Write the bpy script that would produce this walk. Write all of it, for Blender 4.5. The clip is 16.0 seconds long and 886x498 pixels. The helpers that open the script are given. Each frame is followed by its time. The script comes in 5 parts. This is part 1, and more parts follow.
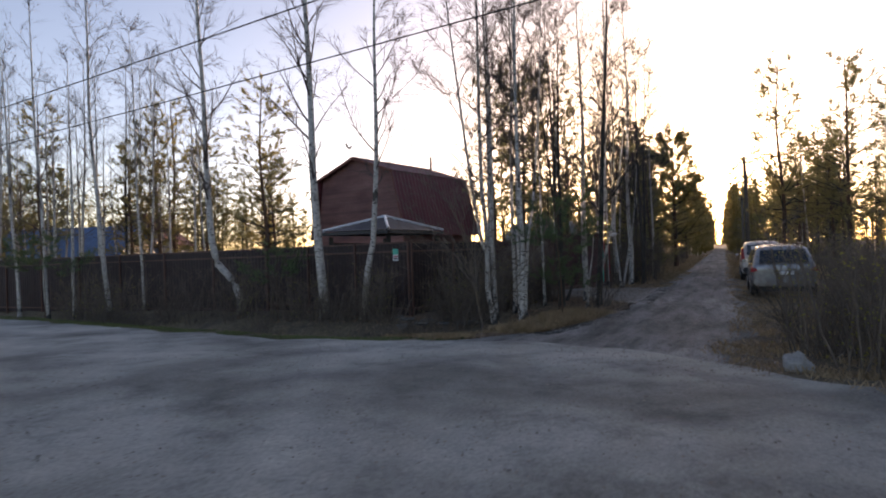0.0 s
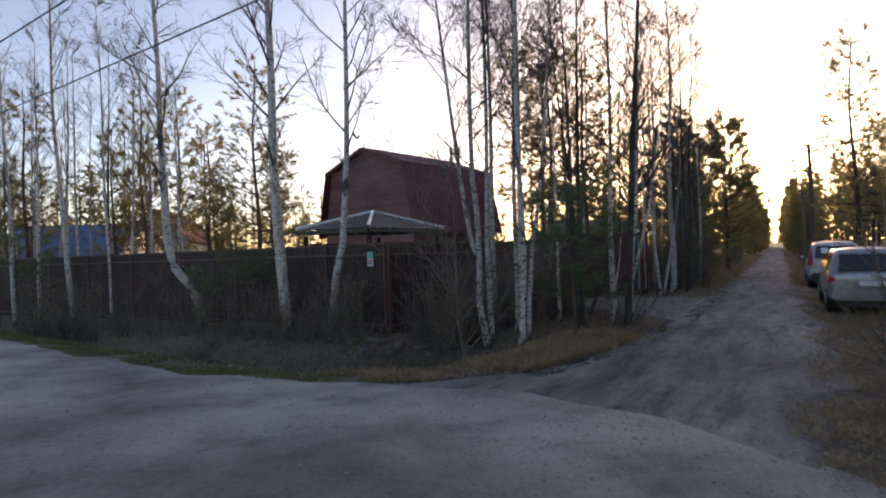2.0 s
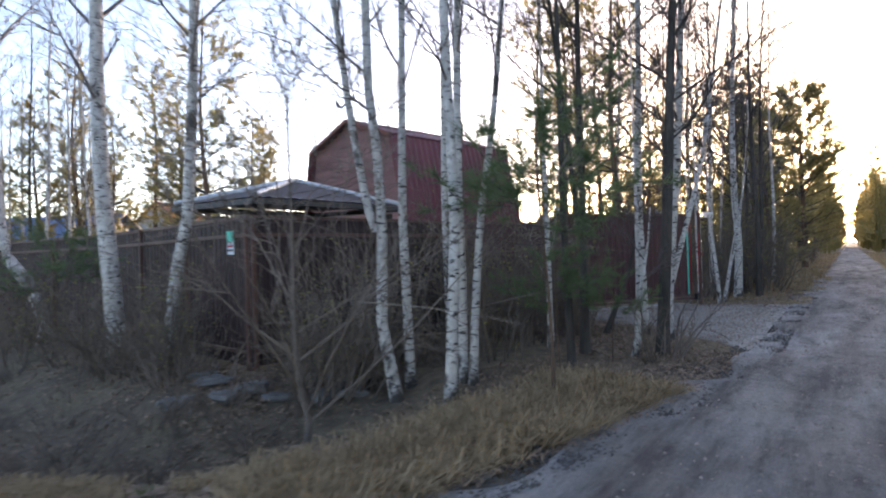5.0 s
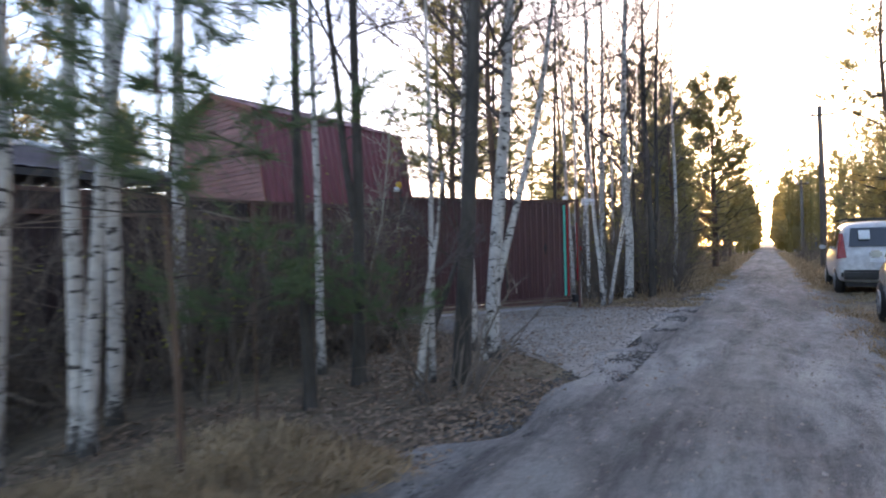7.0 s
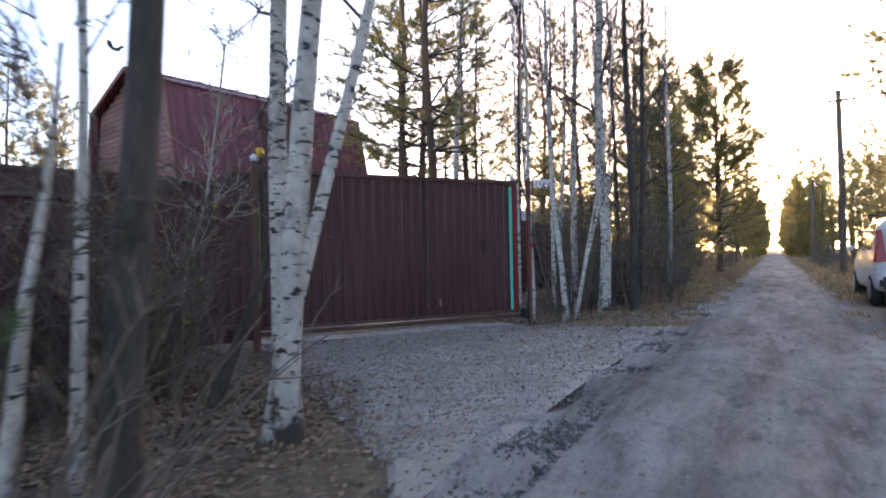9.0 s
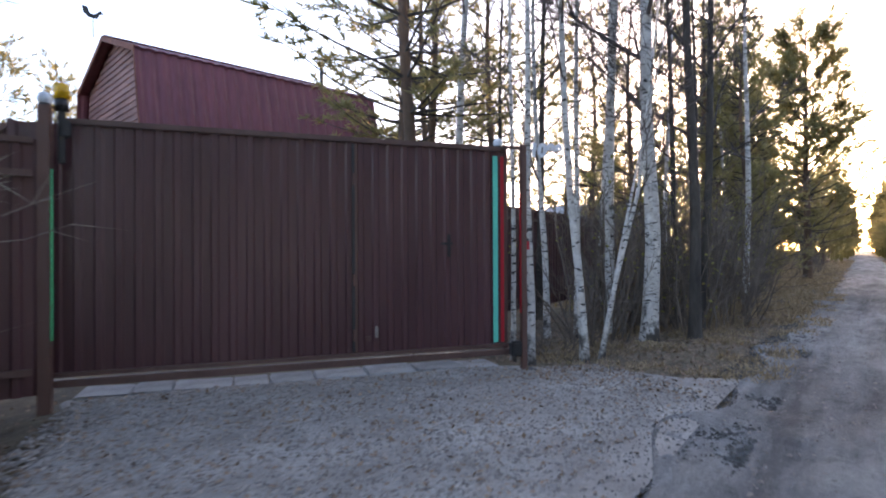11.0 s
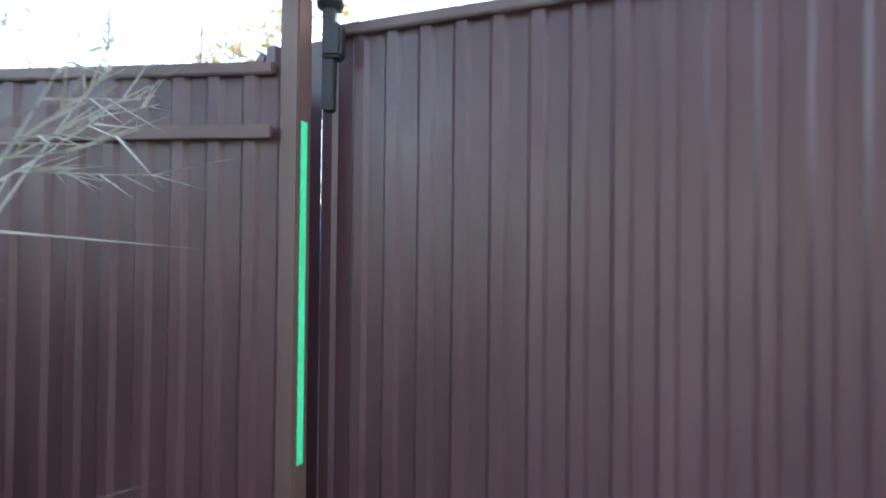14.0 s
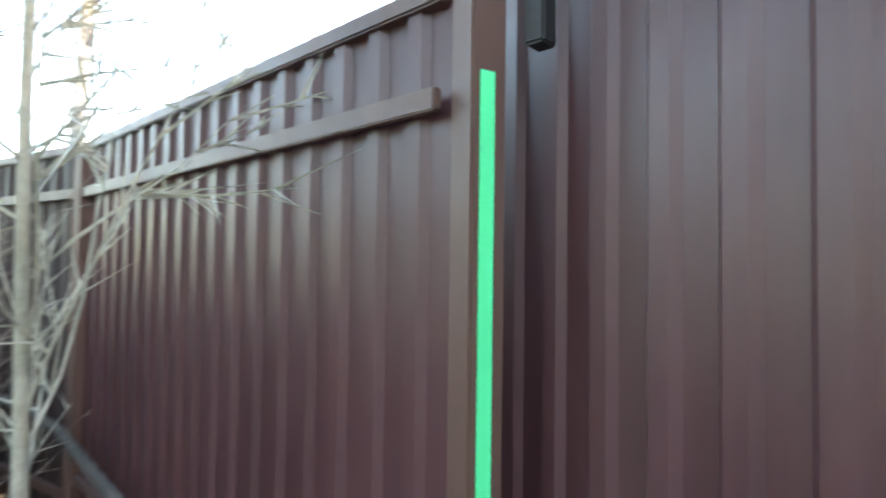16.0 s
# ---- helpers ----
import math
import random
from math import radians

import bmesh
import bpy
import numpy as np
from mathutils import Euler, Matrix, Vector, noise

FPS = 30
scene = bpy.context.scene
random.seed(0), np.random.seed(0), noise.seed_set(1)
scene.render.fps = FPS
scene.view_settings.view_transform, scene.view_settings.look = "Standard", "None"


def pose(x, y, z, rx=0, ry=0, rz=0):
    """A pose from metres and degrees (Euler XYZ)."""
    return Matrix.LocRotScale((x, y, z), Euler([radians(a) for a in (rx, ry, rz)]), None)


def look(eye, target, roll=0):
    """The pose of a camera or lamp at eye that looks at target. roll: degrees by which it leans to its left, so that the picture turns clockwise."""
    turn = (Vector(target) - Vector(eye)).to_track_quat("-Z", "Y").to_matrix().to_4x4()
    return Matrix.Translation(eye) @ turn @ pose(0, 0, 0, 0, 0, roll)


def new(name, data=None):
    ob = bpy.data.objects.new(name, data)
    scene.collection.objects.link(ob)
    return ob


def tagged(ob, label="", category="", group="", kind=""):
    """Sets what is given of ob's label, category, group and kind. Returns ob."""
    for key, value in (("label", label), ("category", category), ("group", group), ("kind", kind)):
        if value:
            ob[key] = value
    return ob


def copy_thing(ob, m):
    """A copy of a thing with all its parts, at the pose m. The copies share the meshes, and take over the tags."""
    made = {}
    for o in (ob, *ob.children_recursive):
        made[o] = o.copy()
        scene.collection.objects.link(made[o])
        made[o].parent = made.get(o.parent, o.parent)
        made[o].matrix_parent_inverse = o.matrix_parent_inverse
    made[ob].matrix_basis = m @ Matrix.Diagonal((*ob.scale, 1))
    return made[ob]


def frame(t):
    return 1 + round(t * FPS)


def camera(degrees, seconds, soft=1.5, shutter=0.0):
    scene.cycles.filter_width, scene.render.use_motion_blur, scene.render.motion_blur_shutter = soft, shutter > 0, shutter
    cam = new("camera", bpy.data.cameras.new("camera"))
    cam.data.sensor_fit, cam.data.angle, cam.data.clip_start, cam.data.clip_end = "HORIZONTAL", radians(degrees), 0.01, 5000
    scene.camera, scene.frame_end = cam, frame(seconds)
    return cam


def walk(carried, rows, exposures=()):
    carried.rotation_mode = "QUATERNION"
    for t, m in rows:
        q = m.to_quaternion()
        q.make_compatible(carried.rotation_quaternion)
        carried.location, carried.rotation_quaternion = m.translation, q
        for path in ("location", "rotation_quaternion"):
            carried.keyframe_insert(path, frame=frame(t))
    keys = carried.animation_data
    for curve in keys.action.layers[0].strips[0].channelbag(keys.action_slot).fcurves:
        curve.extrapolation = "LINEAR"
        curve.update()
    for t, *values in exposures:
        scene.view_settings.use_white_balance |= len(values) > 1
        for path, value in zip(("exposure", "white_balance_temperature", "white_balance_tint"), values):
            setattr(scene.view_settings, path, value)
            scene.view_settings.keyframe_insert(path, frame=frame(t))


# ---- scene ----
# the camera and its walk
cam = camera(75.4, 16.0, soft=1.9, shutter=0.6)
PATH = [
    (0, (0.557, -0.764, 1.754), (1.53, 0.983, 1.767), -2.0),
    (0.5, (1.254, -0.305, 1.79), (2.213, 1.45, 1.799), -1.9),
    (1, (1.958, 0.237, 1.805), (2.892, 2.005, 1.816), -1.9),
    (1.5, (2.658, 0.86, 1.834), (3.53, 2.66, 1.843), -1.8),
    (2, (3.328, 1.475, 1.859), (4.168, 3.291, 1.868), -1.8),
    (2.5, (3.987, 2.148, 1.855), (4.765, 3.99, 1.863), -1.7),
    (3, (4.637, 2.782, 1.819), (5.39, 4.634, 1.836), -1.7),
    (3.2, (4.893, 3.055, 1.793), (5.619, 4.918, 1.804), -1.6),
    (5.3, (7.925, 5.86, 1.475), (8.605, 7.741, 1.489), -1.7),
    (5.5, (8.223, 6.024, 1.462), (8.922, 7.898, 1.476), -1.7),
    (6, (8.948, 6.413, 1.414), (9.755, 8.243, 1.424), -1.5),
    (6.5, (9.759, 6.783, 1.344), (10.599, 8.599, 1.354), -1.5),
    (7, (10.605, 7.195, 1.291), (11.471, 8.998, 1.298), -1.4),
    (7.5, (11.418, 7.715, 1.247), (12.299, 9.51, 1.255), -1.3),
    (8, (12.178, 8.308, 1.226), (13.065, 10.101, 1.231), -1.0),
    (8.5, (12.853, 8.856, 1.179), (13.731, 10.653, 1.195), -1.1),
    (9, (13.45, 9.355, 1.145), (14.299, 11.166, 1.168), -1.1),
    (9.2, (13.685, 9.575, 1.145), (14.515, 11.395, 1.166), -1.0),
    (11.3, (16.129, 12.0, 1.229), (16.774, 13.893, 1.239), -0.3),
    (11.5, (16.277, 12.171, 1.236), (16.923, 14.063, 1.246), -0.5),
    (12, (16.506, 12.625, 1.256), (17.02, 14.558, 1.275), -0.2),
    (12.5, (16.528, 13.205, 1.268), (16.701, 15.197, 1.296), 0.4),
    (13.0, (16.322, 13.809, 1.303), (16.077, 15.794, 1.332), -0.1),
    (13.5, (15.955, 14.452, 1.332), (15.280, 16.335, 1.353), 0.8),
    (14.0, (15.813, 15.094, 1.351), (15.035, 16.936, 1.379), 0.6),
    (14.5, (15.587, 15.605, 1.364), (14.557, 17.319, 1.413), 1.3),
    (15.0, (15.435, 15.937, 1.376), (14.239, 17.537, 1.466), 2.1),
    (15.5, (15.383, 16.139, 1.405), (13.915, 17.491, 1.533), -0.1),
    (16.0, (15.437, 16.261, 1.455), (13.707, 17.263, 1.520), 0.8),
]
EXPOSURES = [(0, 1.59, 8420, 29), (3, 2.04, 8370, 27), (5.5, 3.09, 7870, 26), (9, 3.2, 7920, 27), (11.5, 3.47, 7970, 28), (12.5, 3.95, 7920, 29), (13.5, 4.78, 7820, 27), (14, 5.06, 7920, 15), (14.5, 5.38, 8920, 14), (16, 5.27, 9320, 12)]
walk(cam, [(t, look(eye, target, roll)) for t, eye, target, roll in PATH], EXPOSURES)

import itertools

# world, sun, exposure
world = bpy.data.worlds.new("world")
scene.world = world
world.use_nodes = True
wn = world.node_tree
sky = wn.nodes.new("ShaderNodeTexSky")
sky.sky_type = "NISHITA"
sky.sun_disc = False
SUN_AZ, SUN_EL = 50.3, 4.6
sky.sun_elevation, sky.sun_rotation = radians(SUN_EL), radians(SUN_AZ)
sky.air_density, sky.dust_density, sky.ozone_density = 0.62, 1.0, 1.5
wn.nodes["Background"].inputs[1].default_value = 0.15
wn.links.new(sky.outputs[0], wn.nodes["Background"].inputs[0])
sun_dir = Vector((math.sin(radians(SUN_AZ)) * math.cos(radians(SUN_EL)), math.cos(radians(SUN_AZ)) * math.cos(radians(SUN_EL)), math.sin(radians(SUN_EL))))
sun_data = bpy.data.lights.new("sun", "SUN")
sun_data.energy, sun_data.angle, sun_data.color = 0.6, radians(0.6), (1.0, 0.74, 0.46)
sun = new("sun", sun_data)
sun.matrix_world = look(Matrix.Rotation(radians(-2.5), 3, "Z") @ sun_dir * 100, (0, 0, 0))


# ---- materials ----
def ramp(nt, fac, stops):
    n = nt.nodes.new("ShaderNodeValToRGB")
    els = n.color_ramp.elements
    while len(els) < len(stops):
        els.new(0.5)
    for e, (p, c) in zip(els, stops):
        e.position, e.color = p, (*c, 1)
    nt.links.new(fac, n.inputs[0])
    return n.outputs[0]


def noise_tex(nt, vec, scale, detail=5.0, rough=0.6, stretch=(1, 1, 1)):
    m = nt.nodes.new("ShaderNodeMapping")
    m.inputs["Scale"].default_value = stretch
    nt.links.new(vec, m.inputs[0])
    n = nt.nodes.new("ShaderNodeTexNoise")
    n.inputs["Scale"].default_value, n.inputs["Detail"].default_value, n.inputs["Roughness"].default_value = scale, detail, rough
    nt.links.new(m.outputs[0], n.inputs["Vector"])
    return n.outputs[0]


def mixed(nt, fac, a, b, mode="MIX"):
    n = nt.nodes.new("ShaderNodeMix")
    n.data_type, n.blend_type = "RGBA", mode
    for sock, val in ((n.inputs[0], fac), (n.inputs[6], a), (n.inputs[7], b)):
        if isinstance(val, (int, float)):
            sock.default_value = val
        elif isinstance(val, tuple):
            sock.default_value = (*val, 1)
        else:
            nt.links.new(val, sock)
    return n.outputs[2]


def shader(name, rough=0.8, metal=0.0):
    m = bpy.data.materials.new(name)
    m.use_nodes = True
    nt = m.node_tree
    b = nt.nodes["Principled BSDF"]
    b.inputs["Roughness"].default_value, b.inputs["Metallic"].default_value = rough, metal
    tc = nt.nodes.new("ShaderNodeTexCoord")
    return m, nt, b, tc


def bump(nt, b, height, strength=0.4, dist=0.02):
    n = nt.nodes.new("ShaderNodeBump")
    n.inputs["Strength"].default_value, n.inputs["Distance"].default_value = strength, dist
    nt.links.new(height, n.inputs["Height"])
    nt.links.new(n.outputs[0], b.inputs["Normal"])


def plain(name, dark, light, rough=0.7, metal=0.0, scale=3.0, fine=40.0, strength=0.2, stretch=(1, 1, 1), vary=0.0, island=0.0):
    """Two-scale mottled surface in object space."""
    m, nt, b, tc = shader(name, rough, metal)
    v = tc.outputs["Object"]
    big, small = noise_tex(nt, v, scale, 4, 0.6, stretch), noise_tex(nt, v, fine, 4, 0.65, stretch)
    col = ramp(nt, big, [(0.3, dark), (0.7, light)])
    grain = ramp(nt, small, [(0.3, (0.72, 0.72, 0.72)), (0.7, (1.18, 1.18, 1.18))])
    col = mixed(nt, 0.8, col, grain, "MULTIPLY")
    if vary:
        oi = nt.nodes.new("ShaderNodeObjectInfo")
        col = mixed(nt, vary, col, ramp(nt, oi.outputs["Random"], [(0.0, (0.5, 0.5, 0.5)), (1.0, (1.35, 1.3, 1.25))]), "MULTIPLY")
    if island:
        ge = nt.nodes.new("ShaderNodeNewGeometry")
        col = mixed(nt, island, col, ramp(nt, ge.outputs["Random Per Island"], [(0.0, (0.35, 0.34, 0.34)), (0.5, (0.95, 0.93, 0.9)), (1.0, (1.6, 1.55, 1.5))]), "MULTIPLY")
    nt.links.new(col, b.inputs["Base Color"])
    bump(nt, b, small, strength, 0.01)
    return m


def dirt_material():
    m, nt, b, tc = shader("packed_dirt", 0.85)
    v = tc.outputs["Object"]
    big = noise_tex(nt, v, 0.28, 4, 0.55)
    mid = noise_tex(nt, v, 1.3, 6, 0.65, (1, 1, 1))
    streak = noise_tex(nt, v, 0.9, 5, 0.6, (0.35, 0.8, 1))
    fine = noise_tex(nt, v, 26, 6, 0.75)
    col = ramp(nt, big, [(p, (c, c * 0.995, c * 0.955)) for p, c in ((0.38, 0.15), (0.47, 0.23), (0.54, 0.31), (0.64, 0.37))])
    col = mixed(nt, 0.75, col, ramp(nt, mid, [(0.32, (0.5, 0.5, 0.5)), (0.46, (0.95, 0.95, 0.95)), (0.68, (1.25, 1.23, 1.2))]), "MULTIPLY")
    col = mixed(nt, 0.35, col, ramp(nt, streak, [(0.33, (0.5, 0.5, 0.52)), (0.5, (1, 1, 1))]), "MULTIPLY")
    col = mixed(nt, 0.6, col, ramp(nt, fine, [(0.32, (0.5, 0.5, 0.5)), (0.68, (1.5, 1.5, 1.5))]), "MULTIPLY")
    dot = nt.nodes.new("ShaderNodeVectorMath")
    dot.operation = "DOT_PRODUCT"
    dot.inputs[1].default_value = (0.86, 0.51, 0)
    nt.links.new(v, dot.inputs[0])
    shift = nt.nodes.new("ShaderNodeMath")
    shift.operation = "MULTIPLY_ADD"
    shift.inputs[1].default_value = 5.0
    nt.links.new(noise_tex(nt, v, 0.5, 5), shift.inputs[0])
    nt.links.new(dot.outputs["Value"], shift.inputs[2])
    scale = nt.nodes.new("ShaderNodeMapRange")
    scale.inputs[1].default_value, scale.inputs[2].default_value = 14.6, 19.5
    nt.links.new(shift.outputs[0], scale.inputs[0])
    col = mixed(nt, 1.0, col, ramp(nt, scale.outputs[0], [(0.0, (1.32, 1.33, 1.29)), (0.45, (0.80, 0.78, 0.75)), (1.0, (0.66, 0.64, 0.60))]), "MULTIPLY")
    nt.links.new(col, b.inputs["Base Color"])
    bump(nt, b, mixed(nt, 0.55, mid, fine), 0.9, 0.06)
    return m


def lane_material():
    """Grey mud and packed dirt, smeared along the wheel tracks."""
    m, nt, b, tc = shader("lane_mud", 0.8)
    turn = nt.nodes.new("ShaderNodeMapping")
    turn.inputs["Rotation"].default_value = (0, 0, radians(-34.8))
    nt.links.new(tc.outputs["Object"], turn.inputs[0])
    v = turn.outputs[0]
    big = noise_tex(nt, v, 0.35, 5, 0.6, (0.5, 1.2, 1))
    smear = noise_tex(nt, v, 1.6, 6, 0.68, (0.28, 1.5, 1))
    clump = noise_tex(nt, v, 3.4, 6, 0.7, (0.7, 1.3, 1))
    fine = noise_tex(nt, v, 34, 6, 0.75)
    col = ramp(nt, big, [(0.36, (0.115, 0.113, 0.108)), (0.5, (0.195, 0.194, 0.188)), (0.64, (0.28, 0.28, 0.272))])
    col = mixed(nt, 0.75, col, ramp(nt, smear, [(0.38, (0.33, 0.33, 0.34)), (0.48, (0.9, 0.9, 0.9)), (0.62, (1.35, 1.35, 1.33))]), "MULTIPLY")
    col = mixed(nt, 0.7, col, ramp(nt, clump, [(0.34, (0.42, 0.42, 0.42)), (0.45, (1, 1, 1)), (0.7, (1.18, 1.17, 1.14))]), "MULTIPLY")
    col = mixed(nt, 0.6, col, ramp(nt, fine, [(0.32, (0.55, 0.55, 0.55)), (0.68, (1.45, 1.45, 1.45))]), "MULTIPLY")
    nt.links.new(col, b.inputs["Base Color"])
    bump(nt, b, mixed(nt, 0.4, clump, fine), 1.0, 0.06)
    return m


def soil_material():
    m, nt, b, tc = shader("forest_soil", 0.95)
    v = tc.outputs["Object"]
    big, mid, fine = noise_tex(nt, v, 0.5, 5, 0.6), noise_tex(nt, v, 5, 6, 0.7), noise_tex(nt, v, 45, 5, 0.7)
    col = ramp(nt, big, [(0.3, (0.09, 0.075, 0.058)), (0.48, (0.17, 0.138, 0.10)), (0.62, (0.19, 0.155, 0.10)), (0.75, (0.25, 0.195, 0.14))])
    col = mixed(nt, 0.8, col, ramp(nt, mid, [(0.3, (0.45, 0.42, 0.4)), (0.7, (1.5, 1.4, 1.25))]), "MULTIPLY")
    col = mixed(nt, 0.7, col, ramp(nt, fine, [(0.3, (0.6, 0.6, 0.6)), (0.7, (1.4, 1.4, 1.4))]), "MULTIPLY")
    nt.links.new(col, b.inputs["Base Color"])
    bump(nt, b, mixed(nt, 0.5, mid, fine), 0.9, 0.06)
    return m


def birch_bark():
    m, nt, b, tc = shader("birch_bark", 0.75)
    v = tc.outputs["Object"]
    dash = noise_tex(nt, v, 3.0, 4, 0.6, (3.2, 3.2, 8.5))
    blotch = noise_tex(nt, v, 1.6, 5, 0.65, (1.5, 1.5, 1.0))
    base = ramp(nt, noise_tex(nt, v, 9, 4), [(0.3, (0.36, 0.33, 0.30)), (0.7, (0.66, 0.63, 0.58))])
    col = mixed(nt, ramp(nt, dash, [(0.565, (0, 0, 0)), (0.62, (1, 1, 1))]), base, (0.035, 0.03, 0.028))
    sep = nt.nodes.new("ShaderNodeSeparateXYZ")
    nt.links.new(v, sep.inputs[0])
    add = nt.nodes.new("ShaderNodeMath")
    add.operation = "MULTIPLY_ADD"
    add.inputs[1].default_value, add.inputs[2].default_value = -0.16, 0.17
    nt.links.new(sep.outputs[2], add.inputs[0])
    mx = nt.nodes.new("ShaderNodeMath")
    mx.operation = "MAXIMUM"
    mx.inputs[1].default_value = 0.0
    nt.links.new(add.outputs[0], mx.inputs[0])
    s = nt.nodes.new("ShaderNodeMath")
    s.operation = "ADD"
    nt.links.new(blotch, s.inputs[0])
    nt.links.new(mx.outputs[0], s.inputs[1])
    col = mixed(nt, ramp(nt, s.outputs[0], [(0.575, (0, 0, 0)), (0.65, (1, 1, 1))]), col, (0.06, 0.052, 0.045))
    nt.links.new(col, b.inputs["Base Color"])
    bump(nt, b, dash, 0.5, 0.01)
    return m


def metal_sheet(name, dark, light, rough=0.36):
    """Coated sheet metal, a little dusty and streaked."""
    m, nt, b, tc = shader(name, rough)
    v = tc.outputs["Object"]
    dust = noise_tex(nt, v, 1.1, 5, 0.6, (1, 1, 0.35))
    streak = noise_tex(nt, v, 9, 4, 0.6, (1, 1, 0.06))
    col = ramp(nt, dust, [(0.3, dark), (0.7, light)])
    col = mixed(nt, 0.5, col, ramp(nt, streak, [(0.35, (0.8, 0.8, 0.8)), (0.7, (1.25, 1.25, 1.25))]), "MULTIPLY")
    nt.links.new(col, b.inputs["Base Color"])
    r = nt.nodes.new("ShaderNodeMapRange")
    r.inputs[3].default_value, r.inputs[4].default_value = rough - 0.08, rough + 0.18
    nt.links.new(noise_tex(nt, v, 4, 5), r.inputs[0])
    nt.links.new(r.outputs[0], b.inputs["Roughness"])
    bump(nt, b, noise_tex(nt, v, 2.2, 3), 0.12, 0.02)
    return m


def glass_material(name="car_glass", tint=(0.02, 0.025, 0.03)):
    m, nt, b, tc = shader(name, 0.06)
    b.inputs["Base Color"].default_value = (*tint, 1)
    b.inputs["Specular IOR Level"].default_value = 0.7
    return m


def glow(name, colour, power):
    m, nt, b, tc = shader(name, 0.5)
    b.inputs["Base Color"].default_value = (*colour, 1)
    b.inputs["Emission Color"].default_value, b.inputs["Emission Strength"].default_value = (*colour, 1), power
    return m


M_DIRT, M_LANE, M_SOIL, M_BIRCH = dirt_material(), lane_material(), soil_material(), birch_bark()
M_GRAVEL = plain("drive_gravel", (0.23, 0.205, 0.18), (0.42, 0.385, 0.345), 0.9, 0, 2.0, 38, 0.9)
M_STONE = plain("crushed_stone", (0.21, 0.185, 0.165), (0.36, 0.32, 0.285), 0.9, 0, 9, 60, 0.4, island=0.6)
M_DARKBARK = plain("dark_bark", (0.035, 0.03, 0.026), (0.10, 0.085, 0.072), 0.9, 0, 5, 30, 0.8, (1, 1, 0.3))
M_PINEBARK = plain("pine_bark", (0.07, 0.05, 0.04), (0.22, 0.12, 0.07), 0.9, 0, 2, 22, 0.9, (1, 1, 0.3))
M_TWIG = plain("birch_twig", (0.07, 0.055, 0.05), (0.14, 0.11, 0.10), 0.85, 0, 2, 30, 0.2)
M_SHRUB = plain("bare_shrub_stem", (0.10, 0.08, 0.066), (0.235, 0.185, 0.148), 0.9, 0, 2, 30, 0.2, vary=0.4)
M_NEEDLE = plain("pine_needles", (0.075, 0.085, 0.035), (0.16, 0.155, 0.07), 0.7, 0, 1.5, 20, 0.1, vary=0.4)
M_YOUNGNEEDLE = plain("young_pine_needles", (0.05, 0.085, 0.04), (0.10, 0.15, 0.075), 0.6, 0, 1.5, 20, 0.1)
M_GRASS = plain("verge_grass", (0.21, 0.148, 0.088), (0.52, 0.395, 0.25), 0.9, 0, 0.9, 14, 0.1, island=0.6)
M_GREENGRASS = plain("young_grass", (0.09, 0.12, 0.04), (0.19, 0.21, 0.08), 0.9, 0, 1.2, 14, 0.1)
M_LEAF = plain("dead_leaves", (0.17, 0.105, 0.07), (0.37, 0.26, 0.18), 0.85, 0, 7, 20, 0.1, island=0.45)
M_BUD = plain("spring_leaf", (0.16, 0.15, 0.04), (0.32, 0.30, 0.09), 0.7, 0, 2, 10, 0.1)
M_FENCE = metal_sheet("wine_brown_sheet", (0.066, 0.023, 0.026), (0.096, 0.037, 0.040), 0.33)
# darker copy of the brown sheet, the thicket's shade put into its colour
M_FENCESHADED = metal_sheet("shaded_brown_fence_sheet", (0.026, 0.012, 0.013), (0.044, 0.021, 0.021), 0.5)
M_RAIL = metal_sheet("brown_rail_paint", (0.075, 0.037, 0.033), (0.14, 0.073, 0.059), 0.42)
M_POST = metal_sheet("brown_post_paint", (0.095, 0.043, 0.034), (0.155, 0.076, 0.057), 0.5)
M_ROOF = metal_sheet("dark_red_roofing", (0.12, 0.024, 0.032), (0.19, 0.042, 0.052), 0.5)
M_SIDING = plain("red_brown_siding", (0.18, 0.082, 0.075), (0.34, 0.17, 0.155), 0.75, 0, 1.5, 25, 0.3, (0.3, 0.3, 1), vary=0.35)
M_PALEROOF = metal_sheet("pale_metal_tile", (0.085, 0.074, 0.08), (0.14, 0.12, 0.127), 0.5)
M_BLACK = plain("black_plastic", (0.015, 0.015, 0.016), (0.03, 0.03, 0.032), 0.5)
M_CONCRETE = plain("concrete_slab", (0.23, 0.23, 0.225), (0.40, 0.40, 0.39), 0.9, 0, 2.5, 35, 0.5, vary=0.5)
M_RUBBLE = plain("broken_concrete", (0.13, 0.125, 0.115), (0.26, 0.255, 0.24), 0.95, 0, 3, 30, 0.7, vary=0.5)
M_MUD = plain("dark_mud", (0.045, 0.041, 0.037), (0.12, 0.112, 0.10), 0.75, 0, 3.0, 24, 0.9)
M_TEAL = glow("teal_reflective_tape", (0.03, 0.55, 0.42), 0.0)
M_GREEN = glow("green_reflective_tape", (0.0, 0.85, 0.36), 0.0)
M_RED = glow("red_reflective_tape", (0.45, 0.012, 0.02), 0.0)
M_WHITE = plain("white_plastic", (0.62, 0.66, 0.70), (0.75, 0.78, 0.80), 0.35)
M_AMBER = plain("amber_lens", (0.75, 0.38, 0.01), (0.85, 0.48, 0.02), 0.2)
M_WOODPOLE = plain("weathered_pole_wood", (0.10, 0.08, 0.065), (0.21, 0.17, 0.14), 0.9, 0, 2, 25, 0.5, (1, 1, 0.1))
